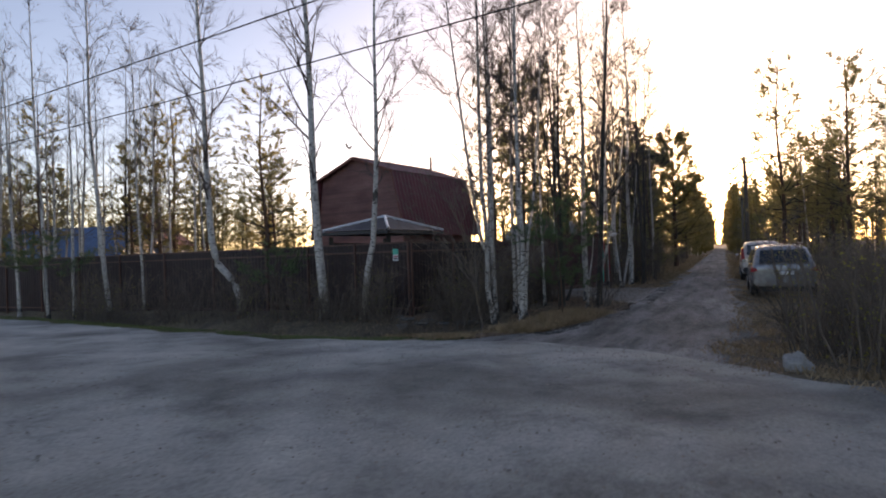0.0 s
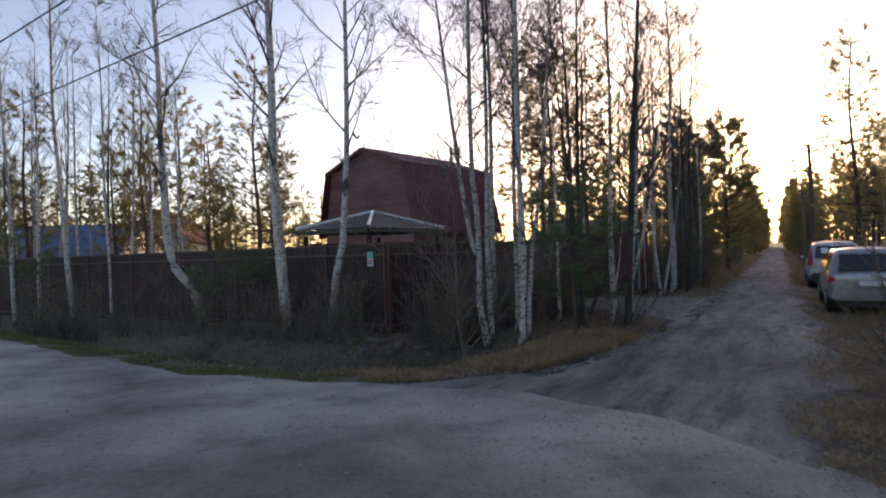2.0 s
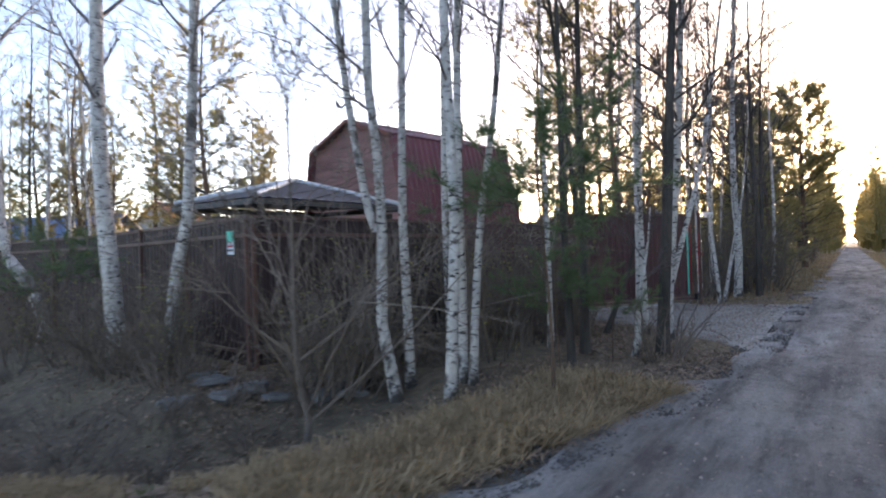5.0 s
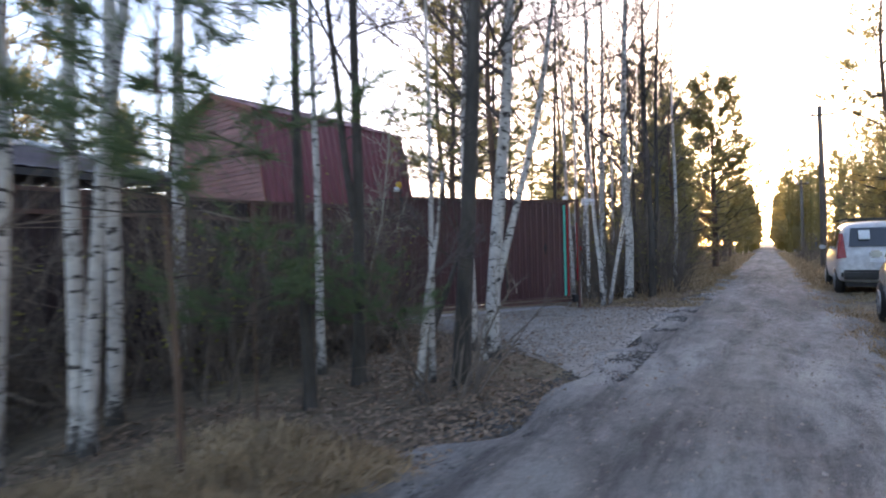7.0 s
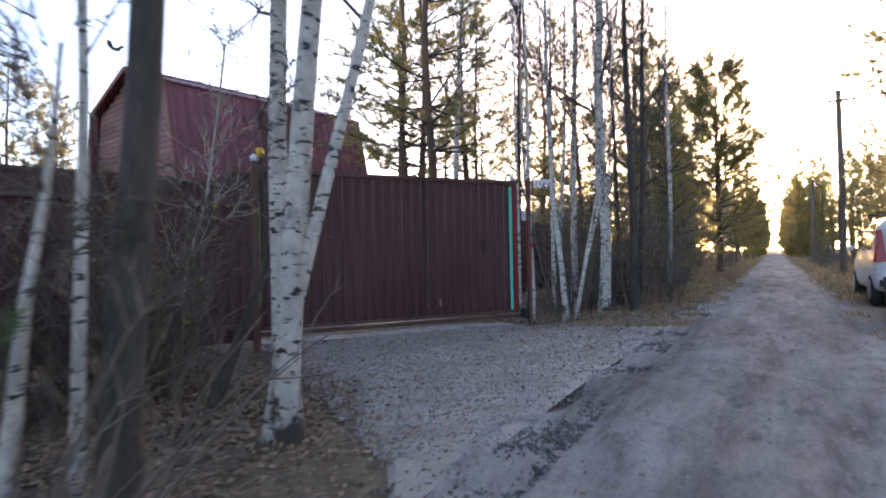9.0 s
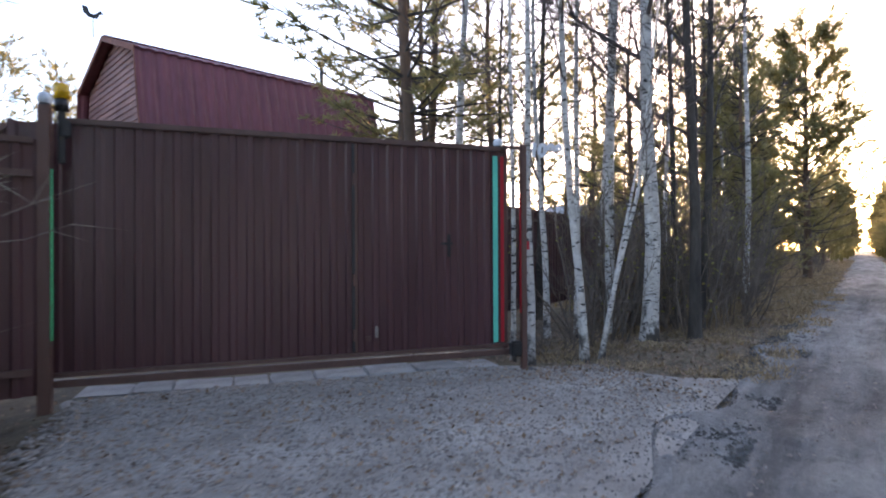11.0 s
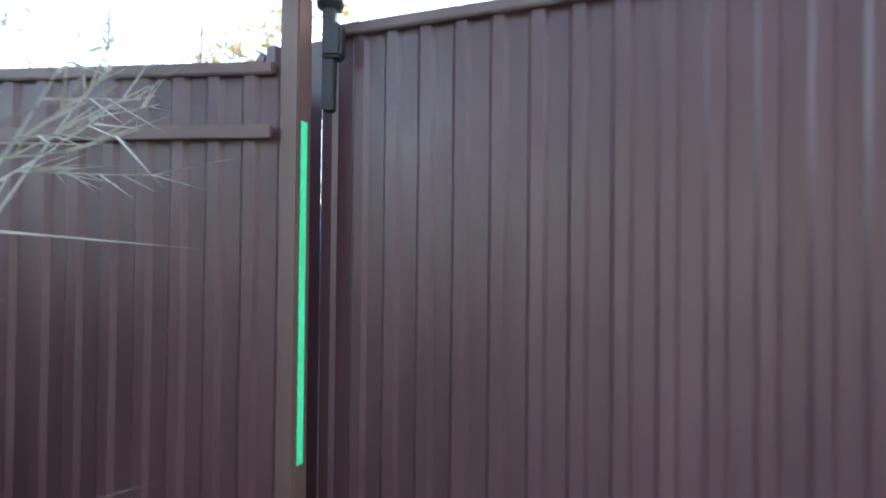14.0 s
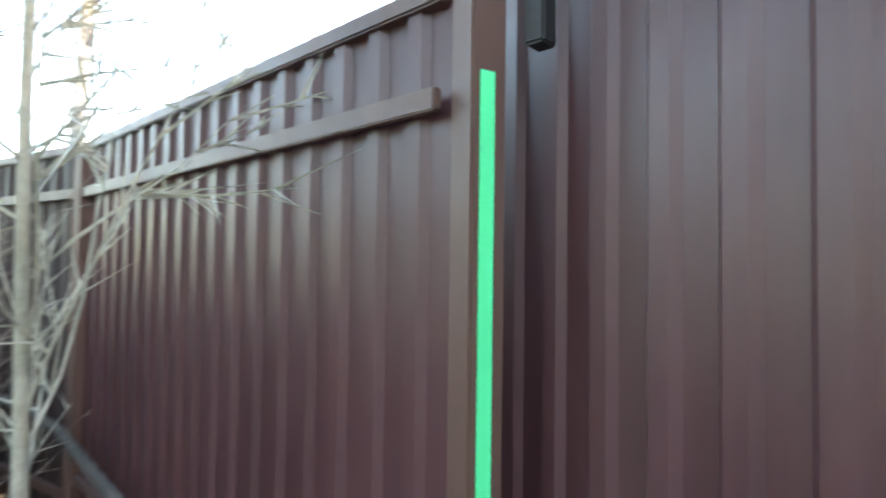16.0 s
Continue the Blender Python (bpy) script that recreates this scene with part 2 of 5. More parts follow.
M_VAN = plain("white_car_paint", (0.50, 0.51, 0.52), (0.62, 0.63, 0.64), 0.3, 0, 1, 8, 0.02)
M_SUV = plain("silver_car_paint", (0.30, 0.315, 0.33), (0.38, 0.39, 0.40), 0.25, 0.5, 1, 8, 0.02)
M_TYRE = plain("tyre_rubber", (0.012, 0.012, 0.012), (0.03, 0.028, 0.026), 0.9)
M_RIM = plain("alloy_rim", (0.28, 0.29, 0.3), (0.42, 0.43, 0.44), 0.4, 0.7)
M_GLASS = glass_material()
M_TAIL = plain("red_tail_lens", (0.30, 0.01, 0.012), (0.42, 0.02, 0.02), 0.2)
M_PALESTEM = plain("pale_grey_stem", (0.28, 0.26, 0.20), (0.47, 0.44, 0.36), 0.85, 0, 3, 30, 0.3)
M_BLUE = plain("blue_sheet", (0.05, 0.12, 0.24), (0.09, 0.20, 0.36), 0.5)
M_BRICK = plain("brick_red_paint", (0.17, 0.06, 0.045), (0.27, 0.10, 0.07), 0.85)
M_PALEWALL = plain("pale_wall", (0.30, 0.28, 0.25), (0.42, 0.40, 0.36), 0.85)


def let_through(m, colour, share):
    """Thin leaves: part of the light passes through."""
    nt = m.node_tree
    t = nt.nodes.new("ShaderNodeBsdfTranslucent")
    t.inputs[0].default_value = (*colour, 1)
    mix = nt.nodes.new("ShaderNodeMixShader")
    mix.inputs[0].default_value = share
    out = nt.nodes["Material Output"]
    nt.links.new(nt.nodes["Principled BSDF"].outputs[0], mix.inputs[1])
    nt.links.new(t.outputs[0], mix.inputs[2])
    nt.links.new(mix.outputs[0], out.inputs[0])


let_through(M_NEEDLE, (0.42, 0.36, 0.16), 0.6)
let_through(M_YOUNGNEEDLE, (0.16, 0.24, 0.10), 0.4)
let_through(M_BUD, (0.35, 0.33, 0.08), 0.4)
let_through(M_GRASS, (0.42, 0.30, 0.17), 0.3)


# ---- helpers ----
def mesh_from(name, verts, faces, material, smooth=False):
    me = bpy.data.meshes.new(name)
    me.from_pydata(verts, [], faces)
    me.materials.append(material)
    if smooth:
        me.polygons.foreach_set("use_smooth", [True] * len(me.polygons))
    me.update()
    return me


def solid(name, verts, faces, material, parent=None, label="", smooth=False):
    ob = new(name, mesh_from(name, verts, faces, material, smooth))
    ob.parent = parent
    return tagged(ob, label)


def part(name, bm, material, parent=None, label="", smooth=False):
    me = bpy.data.meshes.new(name)
    bm.to_mesh(me)
    bm.free()
    me.materials.append(material)
    if smooth:
        me.polygons.foreach_set("use_smooth", [True] * len(me.polygons))
    ob = new(name, me)
    ob.parent = parent
    return tagged(ob, label)


def box_bm(size, centre=(0, 0, 0), bevel=0.0, rot=None, bm=None):
    own = bm is None
    bm = bm or bmesh.new()
    m = Matrix.Translation(centre) @ (rot or Matrix.Identity(4)) @ Matrix.Diagonal((*size, 1))
    made = bmesh.ops.create_cube(bm, size=1, matrix=m)
    if bevel and own:
        bmesh.ops.bevel(bm, geom=bm.edges[:], offset=bevel, segments=2, affect="EDGES")
    return bm


def thing(name, loc, rz, label, category, group="", kind=""):
    ob = new(name)
    ob.empty_display_size = 0.1
    ob.matrix_basis = pose(*loc, 0, 0, rz)
    return tagged(ob, label, category, group, kind)


class Acc:
    """Collects tubes and flat pieces for one mesh."""

    def __init__(self):
        self.v, self.f = [], []

    def tube(self, pts, radii, sides, cap=True):
        n0 = len(self.v)
        for i, p in enumerate(pts):
            a = pts[min(i + 1, len(pts) - 1)] - pts[max(i - 1, 0)]
            a = a.normalized() if a.length > 1e-6 else Vector((0, 0, 1))
            s = a.orthogonal().normalized() if abs(a.z) < 0.9 else a.cross(Vector((0, 1, 0))).normalized()
            c = a.cross(s)
            for k in range(sides):
                w = 2 * math.pi * k / sides
                self.v.append(p + (s * math.cos(w) + c * math.sin(w)) * radii[i])
        for i in range(len(pts) - 1):
            for k in range(sides):
                q = (k + 1) % sides
                self.f.append((n0 + i * sides + k, n0 + i * sides + q, n0 + (i + 1) * sides + q, n0 + (i + 1) * sides + k))
        if cap and sides > 3:
            self.f.append(tuple(range(n0 + (len(pts) - 1) * sides, n0 + len(pts) * sides)))

    def spike(self, p, a, r):
        n0 = len(self.v)
        s = a.orthogonal().normalized() * r
        c = a.cross(s).normalized() * r
        self.v += [p + s, p - s * 0.5 + c * 0.87, p - s * 0.5 - c * 0.87, p + a]
        self.f += [(n0, n0 + 1, n0 + 3), (n0 + 1, n0 + 2, n0 + 3), (n0 + 2, n0, n0 + 3)]

    def leaf(self, p, a, b):
        n0 = len(self.v)
        self.v += [p, p + a * 0.5 + b, p + a, p + a * 0.5 - b]
        self.f.append((n0, n0 + 1, n0 + 2, n0 + 3))

    def blade(self, p, a, b):
        n0 = len(self.v)
        self.v += [p - b, p + b, p + a]
        self.f.append((n0, n0 + 1, n0 + 2))


# ---- the lie of the land ----
FAR_EDGE = [(-60, 119), (-14, 42), (-3.3, 23.7), (1.2, 15.2), (3.4, 11.4), (5.0, 9.7), (6.5, 8.95), (7.9, 8.85), (9.8, 9.45), (11.9, 10.4), (14.6, 12.0), (18.8, 14.95), (31, 23.1), (47, 34.1), (110, 78), (260, 182)]
RIGHT_EDGE = [(60, -85), (18, -16), (9.2, -2.0), (7.6, 1.2), (7.7, 3.2), (8.5, 4.7), (11.6, 6.4), (15.0, 8.7), (20.0, 12.2), (36, 23.4), (52, 34.6), (110, 75.2), (262, 179)]
NEAR_EDGE = [(48, -95), (10, -30), (0, -10.5), (-8, 3), (-20, 23), (-70, 110)]
ROAD = FAR_EDGE + RIGHT_EDGE[::-1] + NEAR_EDGE


def seg_dist(x, y, line):
    d = np.full(np.shape(x), 1e9)
    for (ax, ay), (bx, by) in zip(line[:-1], line[1:]):
        ux, uy = bx - ax, by - ay
        t = np.clip(((x - ax) * ux + (y - ay) * uy) / (ux * ux + uy * uy), 0, 1)
        d = np.minimum(d, np.hypot(x - ax - t * ux, y - ay - t * uy))
    return d


def inside(x, y, poly):
    r = np.zeros(np.shape(x), bool)
    for (ax, ay), (bx, by) in zip(poly, poly[1:] + poly[:1]):
        hit_row = (ay > y) != (by > y)
        with np.errstate(divide="ignore", invalid="ignore"):
            r ^= hit_row & (x < (bx - ax) * (y - ay) / (by - ay) + ax)
    return r


def height(x, y):
    """Height of the ground: raised main road, lower lane, a ditch along the verge."""
    x, y = np.asarray(x, float), np.asarray(y, float)
    across = 0.86 * x + 0.51 * y
    road = 0.2 - 0.23 * np.clip((across - 5.0) / 7.0, 0, 1)
    d = np.where(inside(x, y, ROAD), 0.0, np.minimum(seg_dist(x, y, FAR_EDGE), seg_dist(x, y, RIGHT_EDGE)))
    ditch = np.exp(-((d - 2.3) / 0.9) ** 2) * 0.5 * np.clip((9.8 - x) / 2.0, 0, 1) * np.clip((y - 7) / 2, 0, 1)
    away = np.clip(d / 2.0, 0, 1)
    rough = 0.05 * np.sin(x * 1.7 + 0.6 * np.sin(y * 1.3)) * np.cos(y * 1.9 + x * 0.4) * away
    drive = np.exp(-(((x - 16.3) / 2.6) ** 4 + ((y - 15.2) / 2.6) ** 4))
    rough = rough * (1 - drive)
    ruts = 0.02 * np.sin(x * 2.1 - y * 1.2) * np.sin(x * 0.9 + y * 0.5) * (1 - away)
    level = road * (1 - away) + (-0.06 * (1 - drive)) * away
    return level - ditch + rough + ruts


def h(x, y):
    return float(height(x, y))


def axis(lo, hi, dense_lo, dense_hi, step):
    mid = np.arange(dense_lo, dense_hi, step)
    out = np.geomspace(step, hi - dense_hi, 34)
    back = np.geomspace(step, dense_lo - lo, 34)
    return np.concatenate([(dense_lo - back)[::-1], mid, dense_hi + out])


def sheet(name, xs, ys, drop, material):
    gx, gy = np.meshgrid(xs, ys)
    z = height(gx, gy) - drop(gx, gy)
    n, m = gx.shape
    idx = np.arange(n * m).reshape(n, m)
    quads = np.stack([idx[:-1, :-1], idx[:-1, 1:], idx[1:, 1:], idx[1:, :-1]], -1).reshape(-1, 4)
    return solid(name, np.stack([gx, gy, z], -1).reshape(-1, 3).tolist(), quads.tolist(), material, smooth=True)


ground = sheet("ground", axis(-900, 1100, -10, 34, 0.28), axis(-900, 1100, -8, 34, 0.28), lambda x, y: np.where(inside(x, y, ROAD), 0.05 * np.clip(np.minimum(seg_dist(x, y, FAR_EDGE), seg_dist(x, y, RIGHT_EDGE)) / 0.3, 0, 1), -0.004), M_SOIL)
tagged(ground, "brown forest soil with moss and dead grass", "ground", kind="structure")


def ribbon(name, left, right, n, material, lift, rag=0.25, clod=0.0, near=1.0, cols=22):
    """A worn road surface between two edge lines, its rims dipping into the soil."""
    def even(line):
        p = np.array(line, float)
        s = np.concatenate([[0], np.cumsum(np.hypot(*np.diff(p, axis=0).T))])
        q = np.linspace(0, 1, n) ** near * s[-1]
        return np.stack([np.interp(q, s, p[:, 0]), np.interp(q, s, p[:, 1])], 1)
    a, b = even(left), even(right)
    w = np.concatenate([[-0.02, 0.004], np.linspace(0.03, 0.97, cols), [0.996, 1.02]])
    k = np.concatenate([[0], np.cumsum(np.hypot(*np.diff(a, axis=0).T))])
    rag_a, rag_b = rag * np.sin(k * 2.3) * np.sin(k * 0.83 + 1), rag * np.sin(k * 2.0 + 2) * np.sin(k * 0.71)
    d = (b - a) / np.maximum(np.hypot(*(b - a).T), 0.1)[:, None]
    a, b = a + d * rag_a[:, None], b + d * rag_b[:, None]
    pts = a[:, None, :] * (1 - w)[None, :, None] + b[:, None, :] * w[None, :, None]
    x, y = pts[..., 0], pts[..., 1]
    z = height(x, y) + lift
    if clod:
        fade = np.clip((0.86 * x + 0.51 * y - 10.0) / 3.0, 0, 1)
        z -= 0.03 * (1 - fade)
        for i, j in itertools.product(range(n), range(2, len(w) - 2)):
            q = Vector((x[i, j], y[i, j], 0))
            z[i, j] += fade[i, j] * clod * (noise.noise(q * 1.1) + 0.8 * noise.noise(q * 3.1) + 0.5 * noise.noise(q * 7.3))
            z[i, j] -= fade[i, j] * 1.4 * clod * (math.exp(-((w[j] - 0.27) / 0.07) ** 2) + math.exp(-((w[j] - 0.70) / 0.07) ** 2))
    z[:, [0, -1]] -= 0.05
    idx = np.arange(n * len(w)).reshape(n, len(w))
    quads = np.stack([idx[:-1, :-1], idx[1:, :-1], idx[1:, 1:], idx[:-1, 1:]], -1).reshape(-1, 4)
    return solid(name, np.stack([x, y, z], -1).reshape(-1, 3).tolist(), quads.tolist(), material)


MAIN_FAR = [(-60, 119), (-14, 42), (-3.3, 23.7), (1.2, 15.2), (3.4, 11.4), (5.0, 9.7), (6.6, 8.6), (7.6, 6.8), (8.0, 5.0), (7.6, 3.2), (7.6, 1.2), (9.2, -2.0), (18, -16), (60, -85)]
road = ribbon("road_main", MAIN_FAR, NEAR_EDGE[::-1], 900, M_DIRT, 0.012)
tagged(road, "grey packed dirt and worn asphalt road with patches", "road", kind="structure")
lane = ribbon("road_lane", [(4.6, 9.4)] + FAR_EDGE[6:], [(4.4, 3.0), (7.0, 3.9)] + RIGHT_EDGE[5:], 1100, M_LANE, 0.03, 0.3, 0.026, 2.2, 40)
tagged(lane, "rutted grey dirt lane between verges", "road", kind="structure")
drive = ribbon("pavement_drive", [(14.3, 11.75), (14.95, 14.3), (14.45, 17.3)], [(20.4, 16.0), (19.6, 16.5), (18.75, 17.3)], 60, M_GRAVEL, 0.025, 0.1)
tagged(drive, "crushed grey gravel driveway in front of the gate", "driveway", kind="structure")


# ---- sheet-metal fence and gate ----
def profiled(length, z0, z1, pitch=0.15, depth=0.02, slope=0.018, flat=0.045):
    """Ribbed sheet along +x, ribs standing proud towards -y."""
    xs, ds = [], []
    k = 0.0
    while k < length:
        for dx, dd in ((0, 0), (slope, -depth), (slope + flat, -depth), (2 * slope + flat, 0)):
            if k + dx <= length:
                xs.append(k + dx)
                ds.append(dd)
        k += pitch
    xs.append(length)
    ds.append(0)
    v, f = [], []
    for x, d in zip(xs, ds):
        v += [(x, d, z0), (x, d, z1), (x, d + 0.004, z0), (x, d + 0.004, z1)]
    for i in range(len(xs) - 1):
        a, b = 4 * i, 4 * i + 4
        f += [(a, b, b + 1, a + 1), (a + 2, a + 3, b + 3, b + 2), (a + 1, b + 1, b + 3, a + 3)]
    return v, f


def fence_run(name, p, q, z_top, z_bot, label, rails=(0.27, 0.9), sheet_paint=M_FENCE, posts=2.5, end=True):
    """One straight run of ribbed sheet with rails and posts on the side that faces the road."""
    dx, dy = q[0] - p[0], q[1] - p[1]
    length, ang = math.hypot(dx, dy), math.degrees(math.atan2(dy, dx))
    root = thing(name, (*p, 0), ang, label, "fence", kind="structure")
    count = max(1, round(length / 1.15))
    w = length / count
    me = mesh_from("sheet", *profiled(w + 0.03, z_bot, z_top), sheet_paint)
    for i in range(count):
        ob = new("sheet", me)
        ob.parent = root
        ob.matrix_basis = pose(i * w, 0.0015 * (i % 2), 0)
    part("top_cap", box_bm((length, 0.045, 0.05), (length / 2, -0.012, z_top - 0.01), 0.006), M_RAIL, root, "brown painted top rail")
    for r in rails:
        part("rail", box_bm((length, 0.03, 0.054), (length / 2, -0.038, z_top - r if r < 0.5 else z_bot + 0.19), 0.004), M_RAIL, root, "brown painted steel rail")
    n = max(1, round(length / posts))
    me = None
    for i in range(n + 1 if end else n):
        if me is None:
            ob = part("post", box_bm((0.06, 0.06, z_top - z_bot + 0.35), (0, 0, (z_top + z_bot) / 2 - 0.17), 0.006), M_POST, root)
            me = ob.data
        else:
            ob = new("post", me)
            ob.parent = root
        ob.matrix_basis = pose(min(max(length * i / n, 0.03), length - 0.03), -0.036, 0)
    return root


CORNER, GATE_L = (7.66, 13.95), (14.31, 16.925)
BEND = (11.74, 16.155)
fence_run("wall_fence_lane", BEND, GATE_L, 2.10, 0.12, "brown ribbed metal fence beside the gate", rails=(0.265, 0.9), end=False)
# these three runs take the copy with shade in its colour
fence_run("wall_fence_thicket", CORNER, BEND, 2.10, 0.0, "brown ribbed metal fence behind the thicket, colour darkened for its shade", rails=(0.265, 0.9), sheet_paint=M_FENCESHADED)
fence_run("wall_fence_corner", (4.9, 19.6), CORNER, 2.10, 0.0, "brown ribbed metal fence at the corner, colour darkened for shade", rails=(0.265, 0.9), sheet_paint=M_FENCESHADED)
fence_run("wall_fence_road", (-8.5, 37.0), (4.9, 19.6), 2.1, -0.2, "brown ribbed metal fence along the road, colour darkened for shade", rails=(0.265, 0.9), sheet_paint=M_FENCESHADED)
fence_run("wall_fence_garden", (19.4, 20.6), (25.7, 25.4), 2.05, 0.1, "brown metal fence of the next plot", rails=(0.2, 0.9))


def square_post(name, x, y, top, size, label):
    root = thing(name, (x, y, h(x, y)), 0, label, "post")
    part("shaft", box_bm((size, size, top + 0.35 - h(x, y)), (0, 0, (top - h(x, y) - 0.35) / 2), 0.006), M_POST, root)
    return root


# ---- the sliding gate ----
def gate():
    x0, x1, y, zb, zt = 14.42, 18.49, 17.16, 0.13, 2.30
    root = thing("door_gate", (x0, y, 0), 1.5, "brown ribbed metal sliding gate, closed, with a wicket door", "gate", kind="structure")
    wx = 2.45
    for name, a, b in (("fixed_panel", -0.052, wx + 0.004), ("wicket_panel", wx + 0.008, x1 - x0 - 0.02), ("rear_panel", -0.352, -0.056)):
        v, f = profiled(b - a, zb + 0.1, zt - 0.02, 0.15, 0.018)
        ob = solid(name, v, f, M_FENCE, root, "brown ribbed metal sheet")
        ob.matrix_basis = pose(a, 0, 0)
    part("top_rail", box_bm((x1 - x0, 0.06, 0.05), ((x1 - x0) / 2, -0.01, zt), 0.006), M_RAIL, root)
    part("bottom_rail", box_bm((x1 - x0 + 0.1, 0.07, 0.06), ((x1 - x0) / 2, -0.02, zb + 0.03), 0.008), M_RAIL, root)
    part("lower_beam", box_bm((x1 - x0 + 0.06, 0.05, 0.035), ((x1 - x0) / 2, -0.025, zb + 0.10), 0.005), M_RAIL, root)
    tail = [(-0.75, 0.3), (-0.3, 0.3), (-0.3, 2.26), (-0.36, 2.26), (-0.75, 1.8)]
    v = [(px, 0.01 + d, pz) for d in (0, 0.012) for px, pz in tail]
    solid("tail_panel", v, [(0, 1, 2, 3, 4), (9, 8, 7, 6, 5)] + [(i, 5 + i, 5 + (i + 1) % 5, (i + 1) % 5) for i in range(5)], M_FENCE, root, "brown sheet tail behind the post")
    part("tail_rail", box_bm((0.68, 0.05, 0.05), (-0.58, 0.01, 2.0), 0.006, pose(0, 0, 0, 0, -48, 0)), M_RAIL, root)
    for k in (-0.33, x1 - x0):
        part("end_stile", box_bm((0.05, 0.04, zt - zb), (k, 0.03, (zt + zb) / 2), 0.006), M_RAIL, root)
    part("wicket_stile", box_bm((0.035, 0.03, zt - zb - 0.1), (wx, -0.012, (zt + zb) / 2 + 0.03), 0.005), M_POST, root, "dark stile between panel and wicket")
    part("wicket_gap", box_bm((0.028, 0.006, zt - zb - 0.16), (wx - 0.024, -0.03, (zt + zb) / 2 + 0.04)), M_BLACK, root, "dark gap beside the wicket")
    for z in (0.42, 0.95, 1.92):
        bm = bmesh.new()
        bmesh.ops.create_cone(bm, segments=10, radius1=0.014, radius2=0.014, depth=0.11, cap_ends=True, matrix=Matrix.Translation((wx - 0.02, -0.036, z)))
        part("hinge", bm, M_POST, root)
    plate = part("lock_plate", box_bm((0.035, 0.008, 0.23), (3.41, -0.027, 1.28), 0.003), M_BLACK, root, "dark lock plate with lever")
    bm = box_bm((0.13, 0.016, 0.024), (3.37, -0.07, 1.30), 0.005)
    part("lever", bm, M_BLACK, plate)
    part("spindle", box_bm((0.02, 0.05, 0.02), (3.41, -0.05, 1.30), 0.003), M_BLACK, plate)
    part("drop_bolt", box_bm((0.03, 0.02, 0.11), (2.65, -0.03, 0.44), 0.004), M_STONE, root, "worn bare metal bolt")
    part("bolt_keeper", box_bm((0.05, 0.02, 0.05), (2.57, -0.03, 0.38), 0.004), M_RAIL, root)
    part("teal_strip", box_bm((0.056, 0.004, 1.96), (3.935, -0.026, 1.243)), M_TEAL, root, "teal reflective tape strip")
    part("red_strip", box_bm((0.036, 0.004, 1.96), (4.015, -0.026, 1.243)), M_RED, root, "red reflective tape strip")
    return root


gate()
left_post = square_post("gate_post", 14.385, 16.955, 2.38, 0.09, "brown square steel gate post with a green strip")
z0 = left_post.location.z
part("green_strip", box_bm((0.004, 0.036, 1.34), (0.048, -0.008, 1.207 - z0)), M_GREEN, left_post, "bright green reflective tape strip")
right_post = square_post("gate_post", 18.62, 17.12, 2.34, 0.06, "brown square steel catch post with red strips")
z1 = right_post.location.z
part("red_strip", box_bm((0.004, 0.03, 1.25), (-0.033, 0.0, 1.2 - z1)), M_RED, right_post, "red reflective tape strip")
part("red_reflector", box_bm((0.03, 0.008, 0.09), (0.045, -0.02, 1.28 - z1)), M_RED, right_post, "small red reflector")
part("catch_arm", box_bm((0.22, 0.05, 0.03), (-0.11, 0.05, 2.31 - z1), 0.005), M_RAIL, right_post)
part("roller_block", box_bm((0.16, 0.1, 0.16), (-0.06, 0.03, 0.2 - z1), 0.02), M_BLACK, right_post, "black roller catch")
part("foot_plate", box_bm((0.32, 0.16, 0.012), (-0.04, 0.0, 0.02), 0.003), M_BLACK, right_post)


def globe_lamp(x, y, z, r, label):
    root = thing("globe_lamp", (x, y, z), 0, label, "lamp", "post lamps")
    bm = bmesh.new()
    bmesh.ops.create_uvsphere(bm, u_segments=20, v_segments=12, radius=r, matrix=Matrix.Translation((0, 0, r * 0.85)))
    part("globe", bm, M_WHITE, root, "white plastic globe", True)
    bm = bmesh.new()
    bmesh.ops.create_cone(bm, segments=16, radius1=r * 0.85, radius2=r * 0.7, depth=0.03, cap_ends=True, matrix=Matrix.Translation((0, 0, 0.012)))
    part("collar", bm, M_BLACK, root)


globe_lamp(14.385, 16.955, 2.38, 0.055, "white globe lamp on the gate post")
globe_lamp(18.40, 17.26, 2.325, 0.05, "white globe lamp on the gate end")


def flasher(x, y, z):
    root = thing("warning_flasher", (x, y, z), 20, "amber warning flasher with a black base on a bracket", "warning light")
    for name, z_a, z_b, r, mat in (("lens", 0.10, 0.22, 0.058, M_AMBER), ("base", 0.0, 0.10, 0.055, M_BLACK)):
        bm = bmesh.new()
        bmesh.ops.create_cone(bm, segments=18, radius1=r, radius2=r * 0.92, depth=z_b - z_a, cap_ends=True, matrix=Matrix.Translation((0, 0, (z_a + z_b) / 2)))
        bmesh.ops.bevel(bm, geom=[e for e in bm.edges if abs(e.verts[0].co.z - e.verts[1].co.z) < 1e-4], offset=0.008, segments=2, affect="EDGES")
        part(name, bm, mat, root, "", True)
    part("bracket", box_bm((0.05, 0.06, 0.42), (0.0, 0.0, -0.21), 0.006), M_BLACK, root)
    part("box", box_bm((0.08, 0.09, 0.14), (0.02, -0.01, -0.14), 0.012), M_BLACK, root, "black sensor box")


flasher(14.47, 17.06, 2.36)


